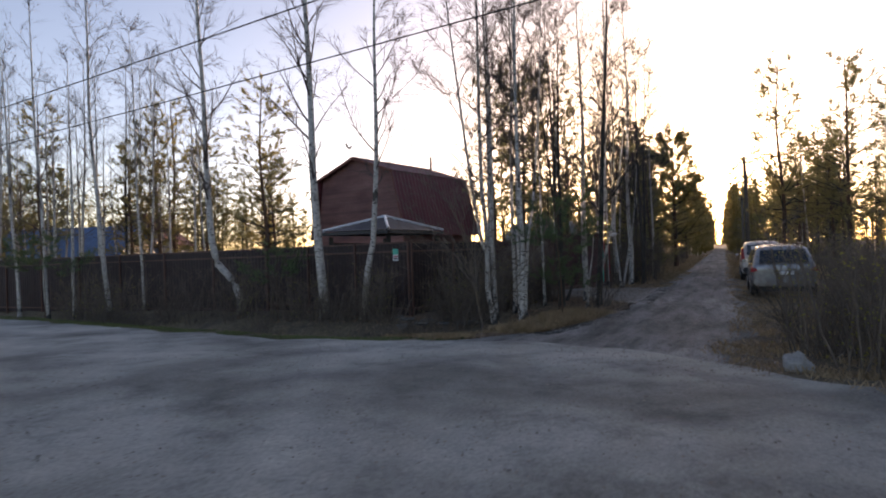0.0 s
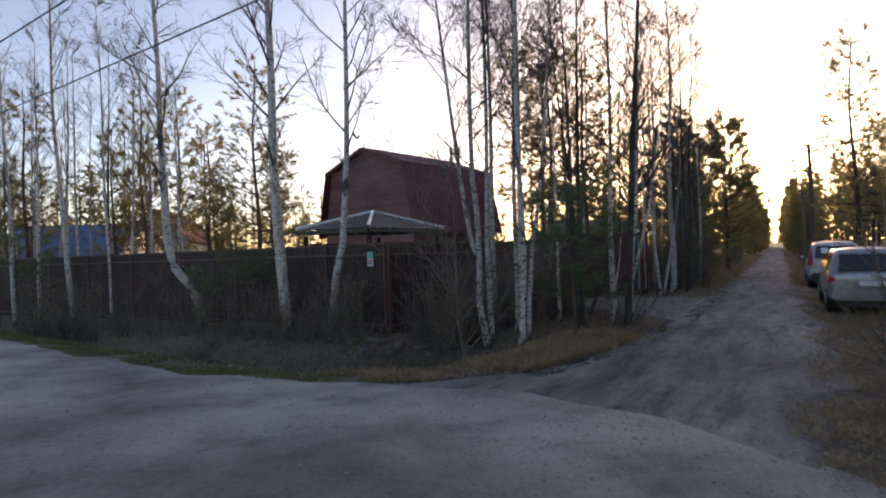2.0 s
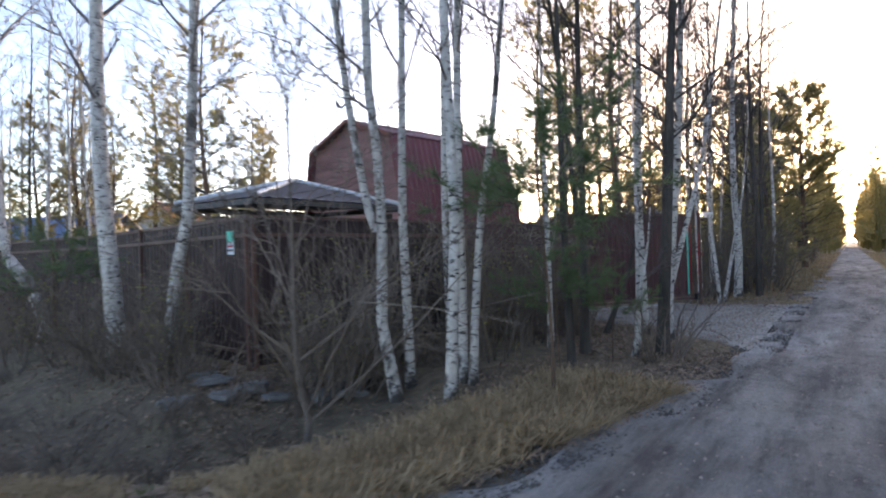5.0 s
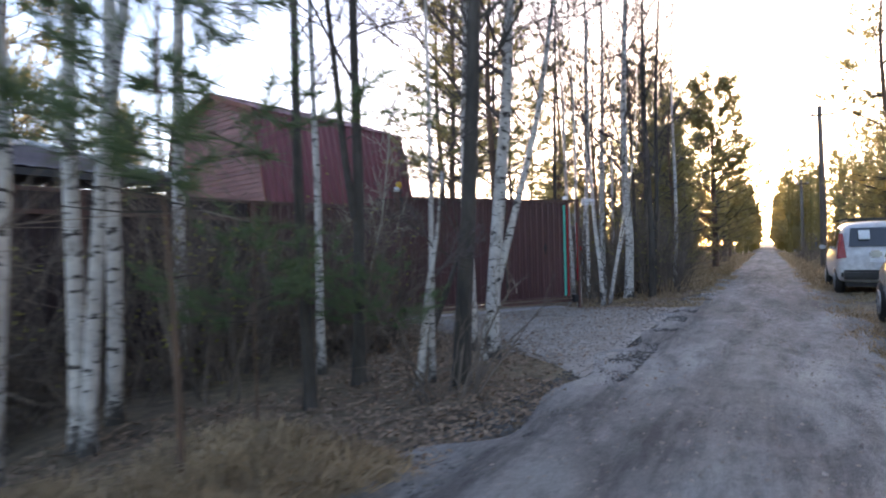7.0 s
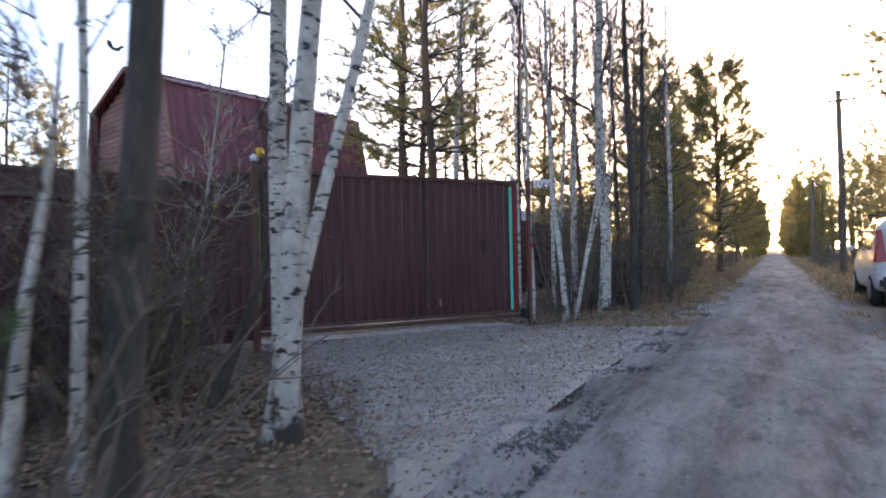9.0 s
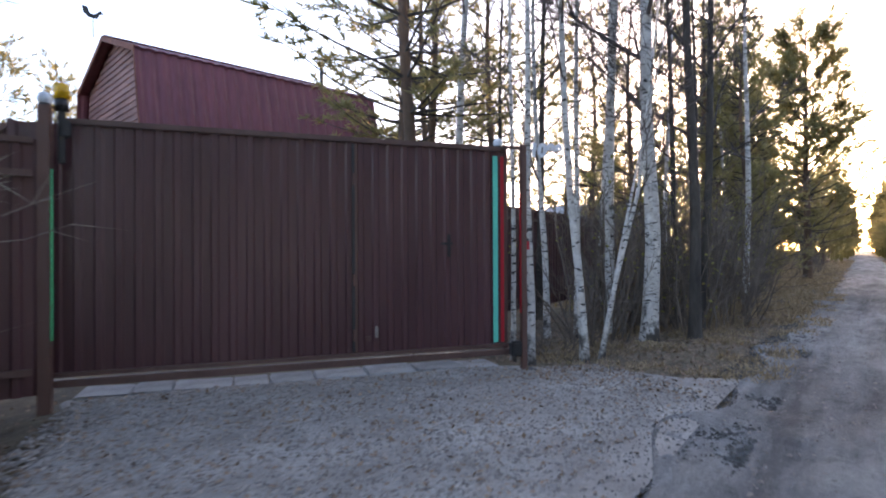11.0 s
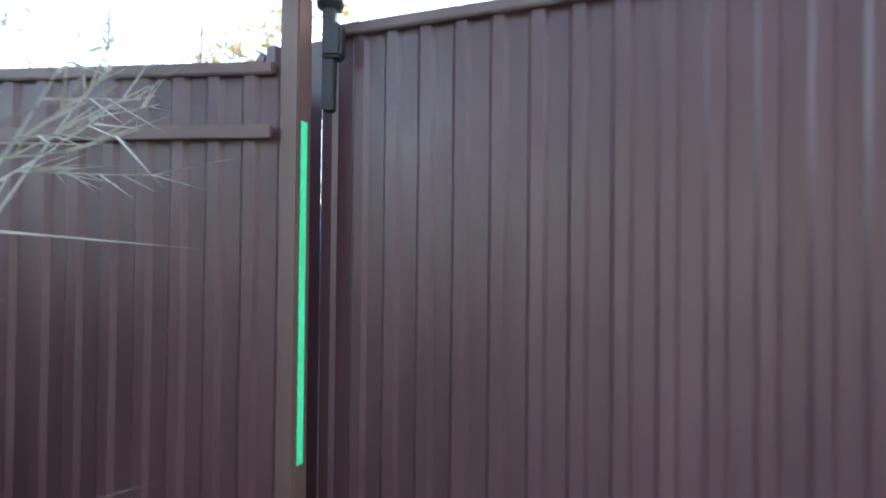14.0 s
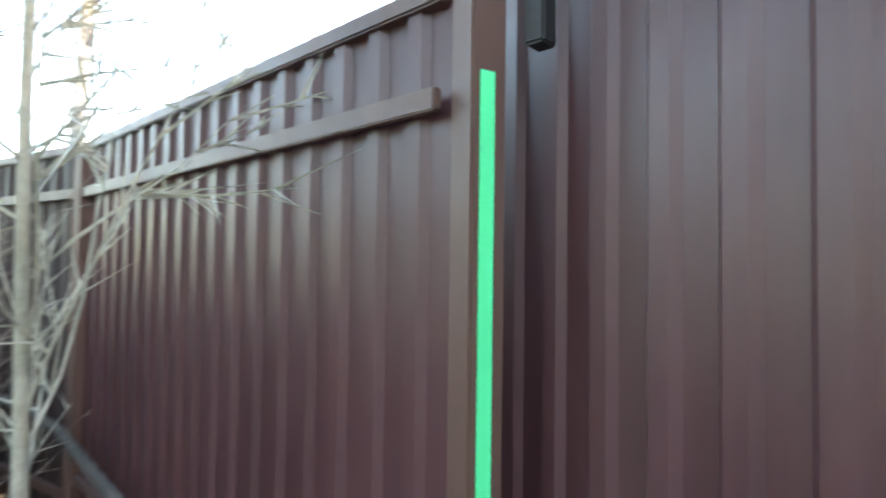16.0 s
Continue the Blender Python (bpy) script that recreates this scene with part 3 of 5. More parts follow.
def number_sign():
    root = thing("house_number", (18.66, 17.10, 2.2), 0, "white cut-out house number 1088 on the gate post", "sign")
    for i, ch in enumerate("1088"):
        c = bpy.data.curves.new("digit", "FONT")
        c.body, c.size, c.extrude, c.shear = ch, 0.19, 0.006, 0.15
        c.bevel_depth, c.offset = 0.003, 0.007
        tmp = bpy.data.objects.new("digit", c)
        scene.collection.objects.link(tmp)
        dg = bpy.context.evaluated_depsgraph_get()
        me = bpy.data.meshes.new_from_object(tmp.evaluated_get(dg))
        bpy.data.objects.remove(tmp)
        me.materials.clear()
        me.materials.append(M_WHITE)
        ob = new("digit", me)
        ob.parent = root
        ob.matrix_basis = pose(0.02 + i * 0.095, -0.01, 0.02, 90, 0, 0)
    part("backing_bar", box_bm((0.42, 0.01, 0.02), (0.19, 0.006, 0.085), 0.002), M_STONE, root)


number_sign()


def gate_slabs():
    root = thing("pavement_slabs", (14.5, 17.44, 0), 0, "row of grey and pinkish concrete slabs under the gate", "paving", kind="structure")
    rng = random.Random(4)
    x = 0.0
    while x < 3.65:
        w = rng.choice((0.5, 0.42, 0.5, 0.33))
        bm = box_bm((w - 0.012, 0.42 + rng.uniform(-0.03, 0.03), 0.08), (0, 0, 0), 0.012)
        for v in bm.verts:
            v.co += Vector((rng.uniform(-0.008, 0.008), rng.uniform(-0.015, 0.015), rng.uniform(-0.004, 0.004)))
        ob = part("slab", bm, M_CONCRETE, root)
        ob.matrix_basis = pose(x + w / 2, rng.uniform(-0.02, 0.02), h(15 + x, 17.4) + 0.005, rng.uniform(-1, 1), rng.uniform(-1, 1), rng.uniform(-1, 1))
        x += w


gate_slabs()


# ---- the gambrel-roofed house ----
def house():
    root = thing("house", (12.07, 30.18, 0), math.degrees(math.atan2(-0.907, 0.42)), "red-brown house with a dark red gambrel metal roof", "house")
    # local x runs along the gable towards the lane, local y along the ridge
    L, ridge, brk, low = 7.3, 7.36, 6.33, 2.8
    bx, lx = 2.9, 3.7
    wall = [(-lx + 0.35, 0), (lx - 0.35, 0), (lx - 0.35, low + 0.2), (bx - 0.12, brk - 0.1), (0, ridge - 0.12), (-bx + 0.12, brk - 0.1), (-lx + 0.35, low + 0.2)]
    for y in (0.35, L - 0.35):
        v = [(x, y + d, z) for d in (-0.06, 0.06) for x, z in wall]
        n = len(wall)
        f = [tuple(range(n))[::-1], tuple(range(n, 2 * n))] + [(i, (i + 1) % n, n + (i + 1) % n, n + i) for i in range(n)]
        solid("gable_wall", v, f, M_SIDING, root)
    z = 0.15
    while z < ridge - 0.3:
        if z < brk:
            half = lx - 0.35 if z < low + 0.2 else (lx - 0.35) + ((bx - 0.12) - (lx - 0.35)) * (z - low - 0.2) / (brk - low - 0.3)
        else:
            half = (bx - 0.12) * (ridge - 0.15 - z) / (ridge - brk)
        half -= 0.03
        if half > 0.15:
            solid("siding_board", [(x, yy, zz) for x in (-half, half) for yy, zz in ((0.29, z), (0.262, z + 0.005), (0.285, z + 0.165), (0.29, z + 0.17))],
                  [(0, 1, 5, 4), (1, 2, 6, 5), (2, 3, 7, 6), (0, 3, 2, 1), (4, 5, 6, 7)], M_SIDING, root)
        z += 0.175
    for side in (-1, 1):
        part("side_wall", box_bm((0.12, L - 0.8, low + 0.2), (side * (lx - 0.42), L / 2, (low + 0.2) / 2)), M_SIDING, root)
        for name, a, b in (("upper_roof", (0, ridge), (bx + 0.05, brk)), ("lower_roof", (bx, brk - 0.02), (lx, low))):
            v, f = [], []
            n = 96
            run = math.hypot(b[0] - a[0], b[1] - a[1])
            nx, nz = (a[1] - b[1]) / run, (b[0] - a[0]) / run
            for i in range(n + 1):
                y = L * i / n
                d = 0.016 * (1 if i % 4 < 2 else -1)
                for (px, pz), o in ((a, d), (b, d), (b, d - 0.03), (a, d - 0.03)):
                    v.append((side * (px + nx * o), y, pz + nz * o))
            for i in range(n):
                p, q = 4 * i, 4 * i + 4
                f += [(p, p + 1, q + 1, q), (p + 3, q + 3, q + 2, p + 2), (p + 1, p + 2, q + 2, q + 1)]
            f += [(0, 3, 2, 1), (4 * n, 4 * n + 1, 4 * n + 2, 4 * n + 3)]
            solid(name, v, f, M_ROOF, root, "dark red corrugated metal roofing")
        for y in (-0.02, L + 0.02):
            for a, b in (((0, ridge), (bx + 0.05, brk)), ((bx, brk - 0.02), (lx, low))):
                ax, az, bx2, bz = side * a[0], a[1], side * b[0], b[1]
                v = [(ax, y - 0.015, az + 0.03), (bx2, y - 0.015, bz + 0.03), (bx2, y - 0.015, bz - 0.13), (ax, y - 0.015, az - 0.13)]
                v += [(x, y + 0.03, zz) for x, y, zz in [(p[0], y - 0.015, p[2]) for p in v]]
                solid("barge_board", v, [(0, 1, 2, 3), (7, 6, 5, 4), (0, 4, 5, 1), (2, 6, 7, 3), (1, 5, 6, 2), (0, 3, 7, 4)], M_BRICK, root)
    part("ridge_cap", box_bm((0.22, L, 0.03), (0, L / 2, ridge + 0.02), 0.008), M_ROOF, root)
    for y, zt in ((6.9, 8.1),):
        bm = bmesh.new()
        bmesh.ops.create_cone(bm, segments=12, radius1=0.07, radius2=0.07, depth=1.0, cap_ends=True, matrix=Matrix.Translation((0.4, y, ridge + 0.1)))
        flue = part("flue", bm, M_BLACK, root, "black metal flue pipe")
        bm = bmesh.new()
        bmesh.ops.create_cone(bm, segments=12, radius1=0.14, radius2=0.03, depth=0.12, cap_ends=True, matrix=Matrix.Translation((0.4, y, ridge + 0.7)))
        part("flue_cap", bm, M_BLACK, flue)
    return root


house()


def weather_vane():
    root = thing("weather_vane", (11.86, 30.03, 7.31), 20, "black metal weather vane in a bird shape on a rod", "weather vane")
    acc = Acc()
    acc.tube([Vector((0, 0, -0.05)), Vector((0, 0, 0.5))], [0.012, 0.012], 8)
    solid("rod", acc.v, acc.f, M_BLACK, root)
    outline = [(-0.24, 0.62), (-0.10, 0.50), (0.10, 0.50), (0.16, 0.62), (0.26, 0.66), (0.17, 0.74), (0.10, 0.66), (0.02, 0.60), (-0.08, 0.62), (-0.14, 0.78), (-0.26, 0.80)]
    n = len(outline)
    v = [(x, y, z) for y in (-0.01, 0.01) for x, z in outline]
    f = [tuple(range(n))[::-1], tuple(range(n, 2 * n))] + [(i, (i + 1) % n, n + (i + 1) % n, n + i) for i in range(n)]
    solid("figure", v, f, M_BLACK, root)


weather_vane()


def pavilion():
    root = thing("pavilion", (0, 0, 0), 0, "garden shelter with a pale metal-tile hip roof behind the fence", "shelter")
    near, right, left = Vector((7.8, 15.7, 2.52)), Vector((10.95, 17.83, 2.55)), Vector((6.36, 17.83, 2.55))
    far = right + left - near
    apex = Vector((8.65, 17.9, 3.06))
    corners = [near, right, far, left]
    for i in range(4):
        a, b = corners[i], corners[(i + 1) % 4]
        rows, v, f = 7, [], []
        for r in range(rows):
            for t, dz in ((r / rows, 0.0), ((r + 0.98) / rows, 0.028)):
                for k in range(41):
                    p = a.lerp(b, k / 40).lerp(apex, min(t, 1))
                    v.append(p + Vector((0, 0, 0.04 - dz + 0.010 * math.sin(k * 2.4))))
        for r in range(2 * rows - 1):
            for k in range(40):
                p = r * 41 + k
                f.append((p, p + 1, p + 42, p + 41))
        solid("roof_slope", v, f, M_PALEROOF, root, "pale pinkish metal-tile roof slope", True)
        acc = Acc()
        acc.tube([a + Vector((0, 0, 0.06)), apex + Vector((0, 0, 0.06))], [0.05, 0.05], 8)
        solid("hip_cap", acc.v, acc.f, M_WHITE, root, "white hip ridge cap")
        acc = Acc()
        acc.tube([a + Vector((0, 0, -0.05)), b + Vector((0, 0, -0.05))], [0.07, 0.07], 4)
        solid("fascia", acc.v, acc.f, M_BLACK, root, "dark eave board")
        foot = a.lerp(apex, 0.12)
        part("post", box_bm((0.12, 0.12, 2.45), (foot.x, foot.y, 1.17), 0.01), M_DARKBARK, root)
    for a, b in ((far, left), (right, far)):
        c = (a + b) / 2
        ang = math.degrees(math.atan2(b.y - a.y, b.x - a.x))
        part("wall_panel", box_bm(((b - a).length * 0.8, 0.08, 2.2), (0, 0, 0), 0.01, pose(0, 0, 0)), M_DARKBARK, root).matrix_basis = pose(*(c.lerp(apex, 0.12).xy), 1.1, 0, 0, ang)


pavilion()


def green_sign():
    ang = math.degrees(math.atan2(CORNER[1] - 19.6, CORNER[0] - 4.9))
    root = thing("notice_sign", (7.455, 14.38, 1.57), ang, "small green and white notice on the corner fence", "sign")
    part("plate", box_bm((0.2, 0.006, 0.34), (0, -0.055, 0.17), 0.002), M_WHITE, root, "white plate")
    part("green_panel", box_bm((0.2, 0.004, 0.16), (0, -0.062, 0.26)), M_TEAL, root, "green printed panel")
    for k in range(2):
        part("print_bar", box_bm((0.15, 0.003, 0.03), (0, -0.0605, 0.06 + 0.06 * k)), M_RED if k else M_BLACK, root, "unreadable printed line")


green_sign()


# ---- parked cars ----
def car(name, loc, rz, paint, label, length, width, roof_z, belt, rear_slope, van):
    """Loft of cross-sections along +x (front); z=0 at the ground."""
    root = thing(name, loc, rz, label, "car")
    L, W = length, width / 2
    st = [  # x, sill, belt, roof, half width at sill, belt, roof
        (0.0, 0.45, belt - 0.1, belt - 0.02, 0.90, 0.93, 0.88), (0.06, 0.32, belt, belt + 0.06, 0.95, 0.98, 0.90),
        (rear_slope, 0.27, belt + 0.02, roof_z - 0.1, 0.97, 1.0, 0.82), (rear_slope + 0.25, 0.25, belt + 0.02, roof_z, 0.98, 1.0, 0.80),
        (L * 0.38, 0.24, belt, roof_z + 0.02, 0.98, 1.0, 0.80), (L * 0.58, 0.24, belt - 0.01, roof_z - 0.02, 0.98, 1.0, 0.79),
        (L * 0.66, 0.24, belt - 0.02, roof_z - 0.14, 0.98, 1.0, 0.78), (L * 0.80, 0.25, belt - 0.04, belt + 0.04, 0.97, 0.98, 0.80),
        (L * 0.93, 0.28, belt - 0.14, belt - 0.1, 0.94, 0.94, 0.80), (L, 0.4, belt - 0.32, belt - 0.26, 0.82, 0.84, 0.70)]
    ring = []
    for x, s, b, r, ws, wb, wr in st:
        ring.append([(x, -W * ws * 0.93, s), (x, -W * ws, s + 0.14), (x, -W * wb, b - 0.2), (x, -W * wb * 0.985, b), (x, -W * wr * 1.01, r - 0.06), (x, -W * wr * 0.86, r), (x, 0, r + 0.03)])
    v, f = [], []
    m = 13
    for row in ring:
        v += row + [(x, -y, z) for x, y, z in row[-2::-1]]
    for i in range(len(ring) - 1):
        for k in range(m - 1):
            a = i * m + k
            f.append((a, a + m, a + m + 1, a + 1))
        f.append((i * m + m - 1, (i + 1) * m + m - 1, (i + 1) * m, i * m))
    f += [tuple(range(m)), tuple(range((len(ring) - 1) * m, len(ring) * m))[::-1]]
    body = solid("body", v, f, paint, root, "", True)
    sub = body.modifiers.new("round", "SUBSURF")
    sub.levels = sub.render_levels = 2

    def pane(pname, pts, out, mat, lab=""):
        a = [Vector(p) for p in pts]
        o = Vector(out)
        n = len(a)
        vv = a + [p + o for p in a]
        ff = [tuple(range(n)), tuple(range(n, 2 * n))[::-1]] + [(i, n + i, n + (i + 1) % n, (i + 1) % n) for i in range(n)]
        return solid(pname, vv, ff, mat, root, lab)

    def at_side(x, z):
        """Half width of the cabin at a height."""
        t = min(max((z - belt) / (roof_z - belt), 0), 1)
        return W * (0.985 - 0.185 * t) + 0.012

    for s in (-1, 1):
        wins = ((rear_slope + 0.28, L * 0.37), (L * 0.385, L * 0.57), (L * 0.58, L * 0.70)) if not van else ((L * 0.40, L * 0.56), (L * 0.575, L * 0.70), (rear_slope + 0.3, L * 0.385))
        for a, b in wins:
            top_b = b - (0.28 if b > L * 0.6 else 0.02)
            zt = roof_z - 0.13 - (0.08 if b > L * 0.6 else 0)
            pane("side_window", [(a, s * at_side(a, belt + 0.05), belt + 0.05), (b, s * at_side(b, belt + 0.05), belt + 0.05), (top_b, s * at_side(b, zt), zt), (a + 0.05, s * at_side(a, zt), zt)], (0, s * 0.006, 0), M_GLASS)
        pane("tail_light", [(-0.005, s * W * 0.98, belt - 0.18), (0.10, s * (W + 0.004), belt - 0.18), (rear_slope * 0.7, s * (W * 0.93), belt + 0.45 if van else belt + 0.08), (rear_slope * 0.3, s * W * 0.86, belt + 0.45 if van else belt + 0.08), (-0.03, s * W * 0.8, belt - 0.16)], (-0.02, s * 0.015, 0), M_TAIL, "red tail light")
        mir = part("mirror", box_bm((0.12, 0.16, 0.12), (L * 0.69, s * (W + 0.1), belt + 0.1), 0.03), paint, root)
        part("roof_rail", box_bm((L * 0.42, 0.035, 0.035), (L * 0.36, s * W * 0.68, roof_z + 0.06), 0.01), M_RIM if not van else M_BLACK, root)
        part("headlight", box_bm((0.18, 0.3, 0.14), (L - 0.1, s * W * 0.62, belt - 0.3), 0.04), M_WHITE, root)
        for wx in (0.82, L - 0.86):
            bm = bmesh.new()
            bmesh.ops.create_cone(bm, segments=28, radius1=0.33, radius2=0.33, depth=0.21, cap_ends=True, matrix=pose(wx, s * (W - 0.10), 0.33, 90))
            bmesh.ops.bevel(bm, geom=[e for e in bm.edges if abs(e.verts[0].co.y - e.verts[1].co.y) < 1e-4], offset=0.03, segments=2, affect="EDGES")
            wheel = part("wheel", bm, M_TYRE, root, "black tyre", True)
            bm = bmesh.new()
            bmesh.ops.create_cone(bm, segments=24, radius1=0.21, radius2=0.19, depth=0.03, cap_ends=True, matrix=pose(wx, s * (W + 0.006), 0.33, -90 * s))
            part("rim", bm, M_RIM, wheel)
            for k in range(5):
                part("spoke_gap", box_bm((0.05, 0.006, 0.09), (wx + 0.13 * math.cos(k * 1.2566), s * (W + 0.02), 0.33 + 0.13 * math.sin(k * 1.2566)), 0, pose(0, 0, 0, 0, 90 - math.degrees(k * 1.2566), 0)), M_BLACK, wheel)
    zt = roof_z - 0.16
    pane("rear_window", [(0.055, -W * 0.74, belt + 0.10), (0.055, W * 0.74, belt + 0.10), (rear_slope * 0.82, W * 0.68, zt), (rear_slope * 0.82, -W * 0.68, zt)], (-0.035, 0, 0.015), M_GLASS)
    pane("windscreen", [(L * 0.79, -W * 0.74, belt + 0.06), (L * 0.79, W * 0.74, belt + 0.06), (L * 0.665, W * 0.68, zt), (L * 0.665, -W * 0.68, zt)], (0.06, 0, 0.04), M_GLASS)
    part("rear_bumper", box_bm((0.16, width * 0.93, 0.24), (0.02, 0, 0.50), 0.06), M_BLACK if van else paint, root)
    part("front_bumper", box_bm((0.16, width * 0.86, 0.24), (L - 0.05, 0, 0.48), 0.06), paint, root)
    part("number_plate", box_bm((0.012, 0.52, 0.11), (-0.055, 0, belt - 0.22), 0.003), M_WHITE, root, "white number plate")
    part("underbody", box_bm((L * 0.9, width * 0.8, 0.16), (L / 2, 0, 0.27), 0.03), M_BLACK, root)
    if van:
        part("window_notice", box_bm((0.004, 0.22, 0.22), (0.04, 0.35, belt + 0.4), 0, pose(0, 0, 0, 0, 12, 0)), M_WHITE, root, "white paper in the rear window")
        part("roof_box_bar", box_bm((0.06, width * 0.8, 0.03), (1.2, 0, roof_z + 0.1), 0.008), M_BLACK, root)
        part("roof_box_bar", box_bm((0.06, width * 0.8, 0.03), (2.3, 0, roof_z + 0.1), 0.008), M_BLACK, root)
    return root


LANE = (0.821, 0.571)


def lane_point(s, n):
    """s metres along the lane, n to its left."""
    return s * 0.821 - n * 0.571, s * 0.571 + n * 0.821


x, y = lane_point(20.8, -2.62)
car("suv", (x, y, h(x, y)), 34.8, M_SUV, "silver estate SUV parked on the verge facing away", 4.5, 1.82, 1.66, 1.02, 0.55, False)
x, y = lane_point(30.0, -2.55)
car("van", (x, y, h(x, y)), 34.8, M_VAN, "white small van with roof bars parked on the verge", 4.3, 1.80, 1.80, 1.08, 0.30, True)


# ---- poles and wires ----
def pole(x, y, top, label="weathered wooden utility pole beside the lane"):
    root = thing("utility_pole", (x, y, h(x, y)), 0, label, "utility pole", "poles")
    acc = Acc()
    acc.tube([Vector((0, 0, -0.4)), Vector((0.02, 0, top * 0.5)), Vector((0.0, 0.03, top))], [0.15, 0.13, 0.10], 12)
    solid("shaft", acc.v, acc.f, M_WOODPOLE, root, "", True)
    part("crossarm", box_bm((1.0, 0.08, 0.1), (0, -0.12, top - 0.45), 0.01, pose(0, 0, 0, 0, 0, -55)), M_WOODPOLE, root)
    for k in (-0.4, 0.4):
        bm = bmesh.new()
        c, s = math.cos(radians(-55)), math.sin(radians(-55))
        bmesh.ops.create_cone(bm, segments=8, radius1=0.045, radius2=0.03, depth=0.12, cap_ends=True, matrix=Matrix.Translation((k * c, k * s - 0.12, top - 0.34)))
        part("insulator", bm, M_WHITE, root)
    return Vector((x, y, h(x, y) + top))


def wire(a, b, sag, r=0.012):
    acc = Acc()
    pts = [a.lerp(b, i / 24) - Vector((0, 0, 4 * sag * (i / 24) * (1 - i / 24))) for i in range(25)]
    acc.tube(pts, [r] * 25, 5)
    ob = solid("overhead_wire", acc.v, acc.f, M_BLACK)
    return tagged(ob, "thin black overhead power line between poles", "cable", "overhead wires")


tops = []
for s, n, top in ((45.9, -2.5, 7.9), (80, -3.2, 7.6), (118, -3.2, 7.6), (160, -3.4, 7.6)):
    tops.append(pole(*lane_point(s, n), top))
off = Vector((-0.571, 0.821, 0)) * 0.35
back = pole(30, -9, 8.2)
for a, b in zip([back] + tops[:-1], tops):
    for k in (-1, 1):
        wire(a + off * k - Vector((0, 0, 0.3)), b + off * k - Vector((0, 0, 0.3)), 0.5)
ends = [pole(-35.5, 78.5, 7.6), pole(37.0, -46.5, 7.6)]
for k in (-0.45, 1.05):
    wire(ends[0] + Vector((0.86, 0.51, -0.3)) * k, ends[1] + Vector((0.86, 0.51, -0.3)) * k, 1.2, 0.016)


# ---- far houses beyond the fence ----
def cottage(x, y, rz, w, d, eave, ridge, wall_mat, roof_mat, label):
    root = thing("cottage", (x, y, 0), rz, label, "house")
    part("wall", box_bm((w, d, eave), (0, 0, eave / 2), 0.02), wall_mat, root)
    v = [(-w / 2, -d / 2, eave), (w / 2, -d / 2, eave), (0, -d / 2, ridge), (-w / 2, d / 2, eave), (w / 2, d / 2, eave), (0, d / 2, ridge)]
    solid("gable", v, [(0, 1, 2), (5, 4, 3), (0, 2, 5, 3), (1, 4, 5, 2)], wall_mat, root)
    for s in (-1, 1):
        a, b = (0, ridge + 0.05), (s * (w / 2 + 0.4), eave - 0.25)
        vv = [(p[0], yy, p[1] + o) for yy in (-d / 2 - 0.3, d / 2 + 0.3) for p in (a, b) for o in (0, 0.08)]
        solid("roof_slope", vv, [(0, 1, 3, 2), (4, 6, 7, 5), (1, 5, 7, 3), (0, 2, 6, 4), (0, 4, 5, 1), (2, 3, 7, 6)], roof_mat, root)
    for k in (-1, 1):
        win = part("window", box_bm((0.9, 0.06, 1.1), (k * w * 0.22, -d / 2 - 0.02, eave * 0.6), 0.01), M_WHITE, root)
        part("pane", box_bm((0.74, 0.03, 0.94), (k * w * 0.22, -d / 2 - 0.05, eave * 0.6), 0.005), M_GLASS, win)


cottage(2.6, 62, -20, 6, 7, 3.6, 6.4, M_PALEWALL, M_BRICK, "pale cottage with a rusty red roof behind the fence")
cottage(-2.0, 43.5, 62, 5.5, 8, 2.4, 4.1, M_BLUE, M_BLUE, "low blue-roofed cottage behind the fence")
x, y = lane_point(125, -6)
part("container", box_bm((2.4, 6, 2.2), (0, 0, 1.1), 0.03), M_BLUE, tagged(thing("storage_container", (x, y, 0), -55, "small blue storage container beside the lane", "container"), ""))
x, y = 39.0, 46.0
cottage(x, y, 30, 6, 7, 2.6, 4.4, M_BRICK, M_CONCRETE, "small red cottage with a pale roof beyond the fence")


# ---- trees ----
def limb(acc, rng, p, d, length, r, sides, segs, up, wander):
    """A bent tapering branch; returns its points and directions."""
    pts, radii, dirs = [p.copy()], [r], [d.copy()]
    for i in range(segs):
        d = (d + Vector((rng.gauss(0, wander), rng.gauss(0, wander), rng.gauss(0, wander) + up))).normalized()
        p = p + d * (length / segs)
        pts.append(p)
        dirs.append(d)
        radii.append(max(r * (1 - 0.85 * (i + 1) / segs), 0.0016))
    acc.tube(pts, radii, sides, False)
    return pts, dirs, radii


def side_way(rng, d, spread):
    s = d.orthogonal().normalized()
    s.rotate(Matrix.Rotation(rng.uniform(0, 2 * math.pi), 3, d))
    return (d * math.cos(spread) + s * math.sin(spread)).normalized()


def spray(acc, rng, pts, dirs, radii, count, length, subs, twig_r, up=0.06):
    """Side shoots with twigs along a branch."""
    n = len(pts) - 1
    for _ in range(count):
        t = rng.uniform(0.15, 1.0) * n
        i = min(int(t), n - 1)
        p = pts[i].lerp(pts[i + 1], t - i)
        L = length * rng.uniform(0.5, 1.1) * (1.15 - 0.6 * t / n)
        q, e, rr = limb(acc, rng, p, side_way(rng, dirs[i], rng.uniform(0.5, 0.95)), L, max(radii[i] * 0.5, twig_r), 3, 2, up, 0.14)
        for _ in range(subs):
            k = rng.randrange(0, 2)
            w = q[k].lerp(q[k + 1], rng.random())
            acc.spike(w, side_way(rng, e[k], rng.uniform(0.35, 0.9)) * L * rng.uniform(0.35, 0.75), twig_r * 0.8)


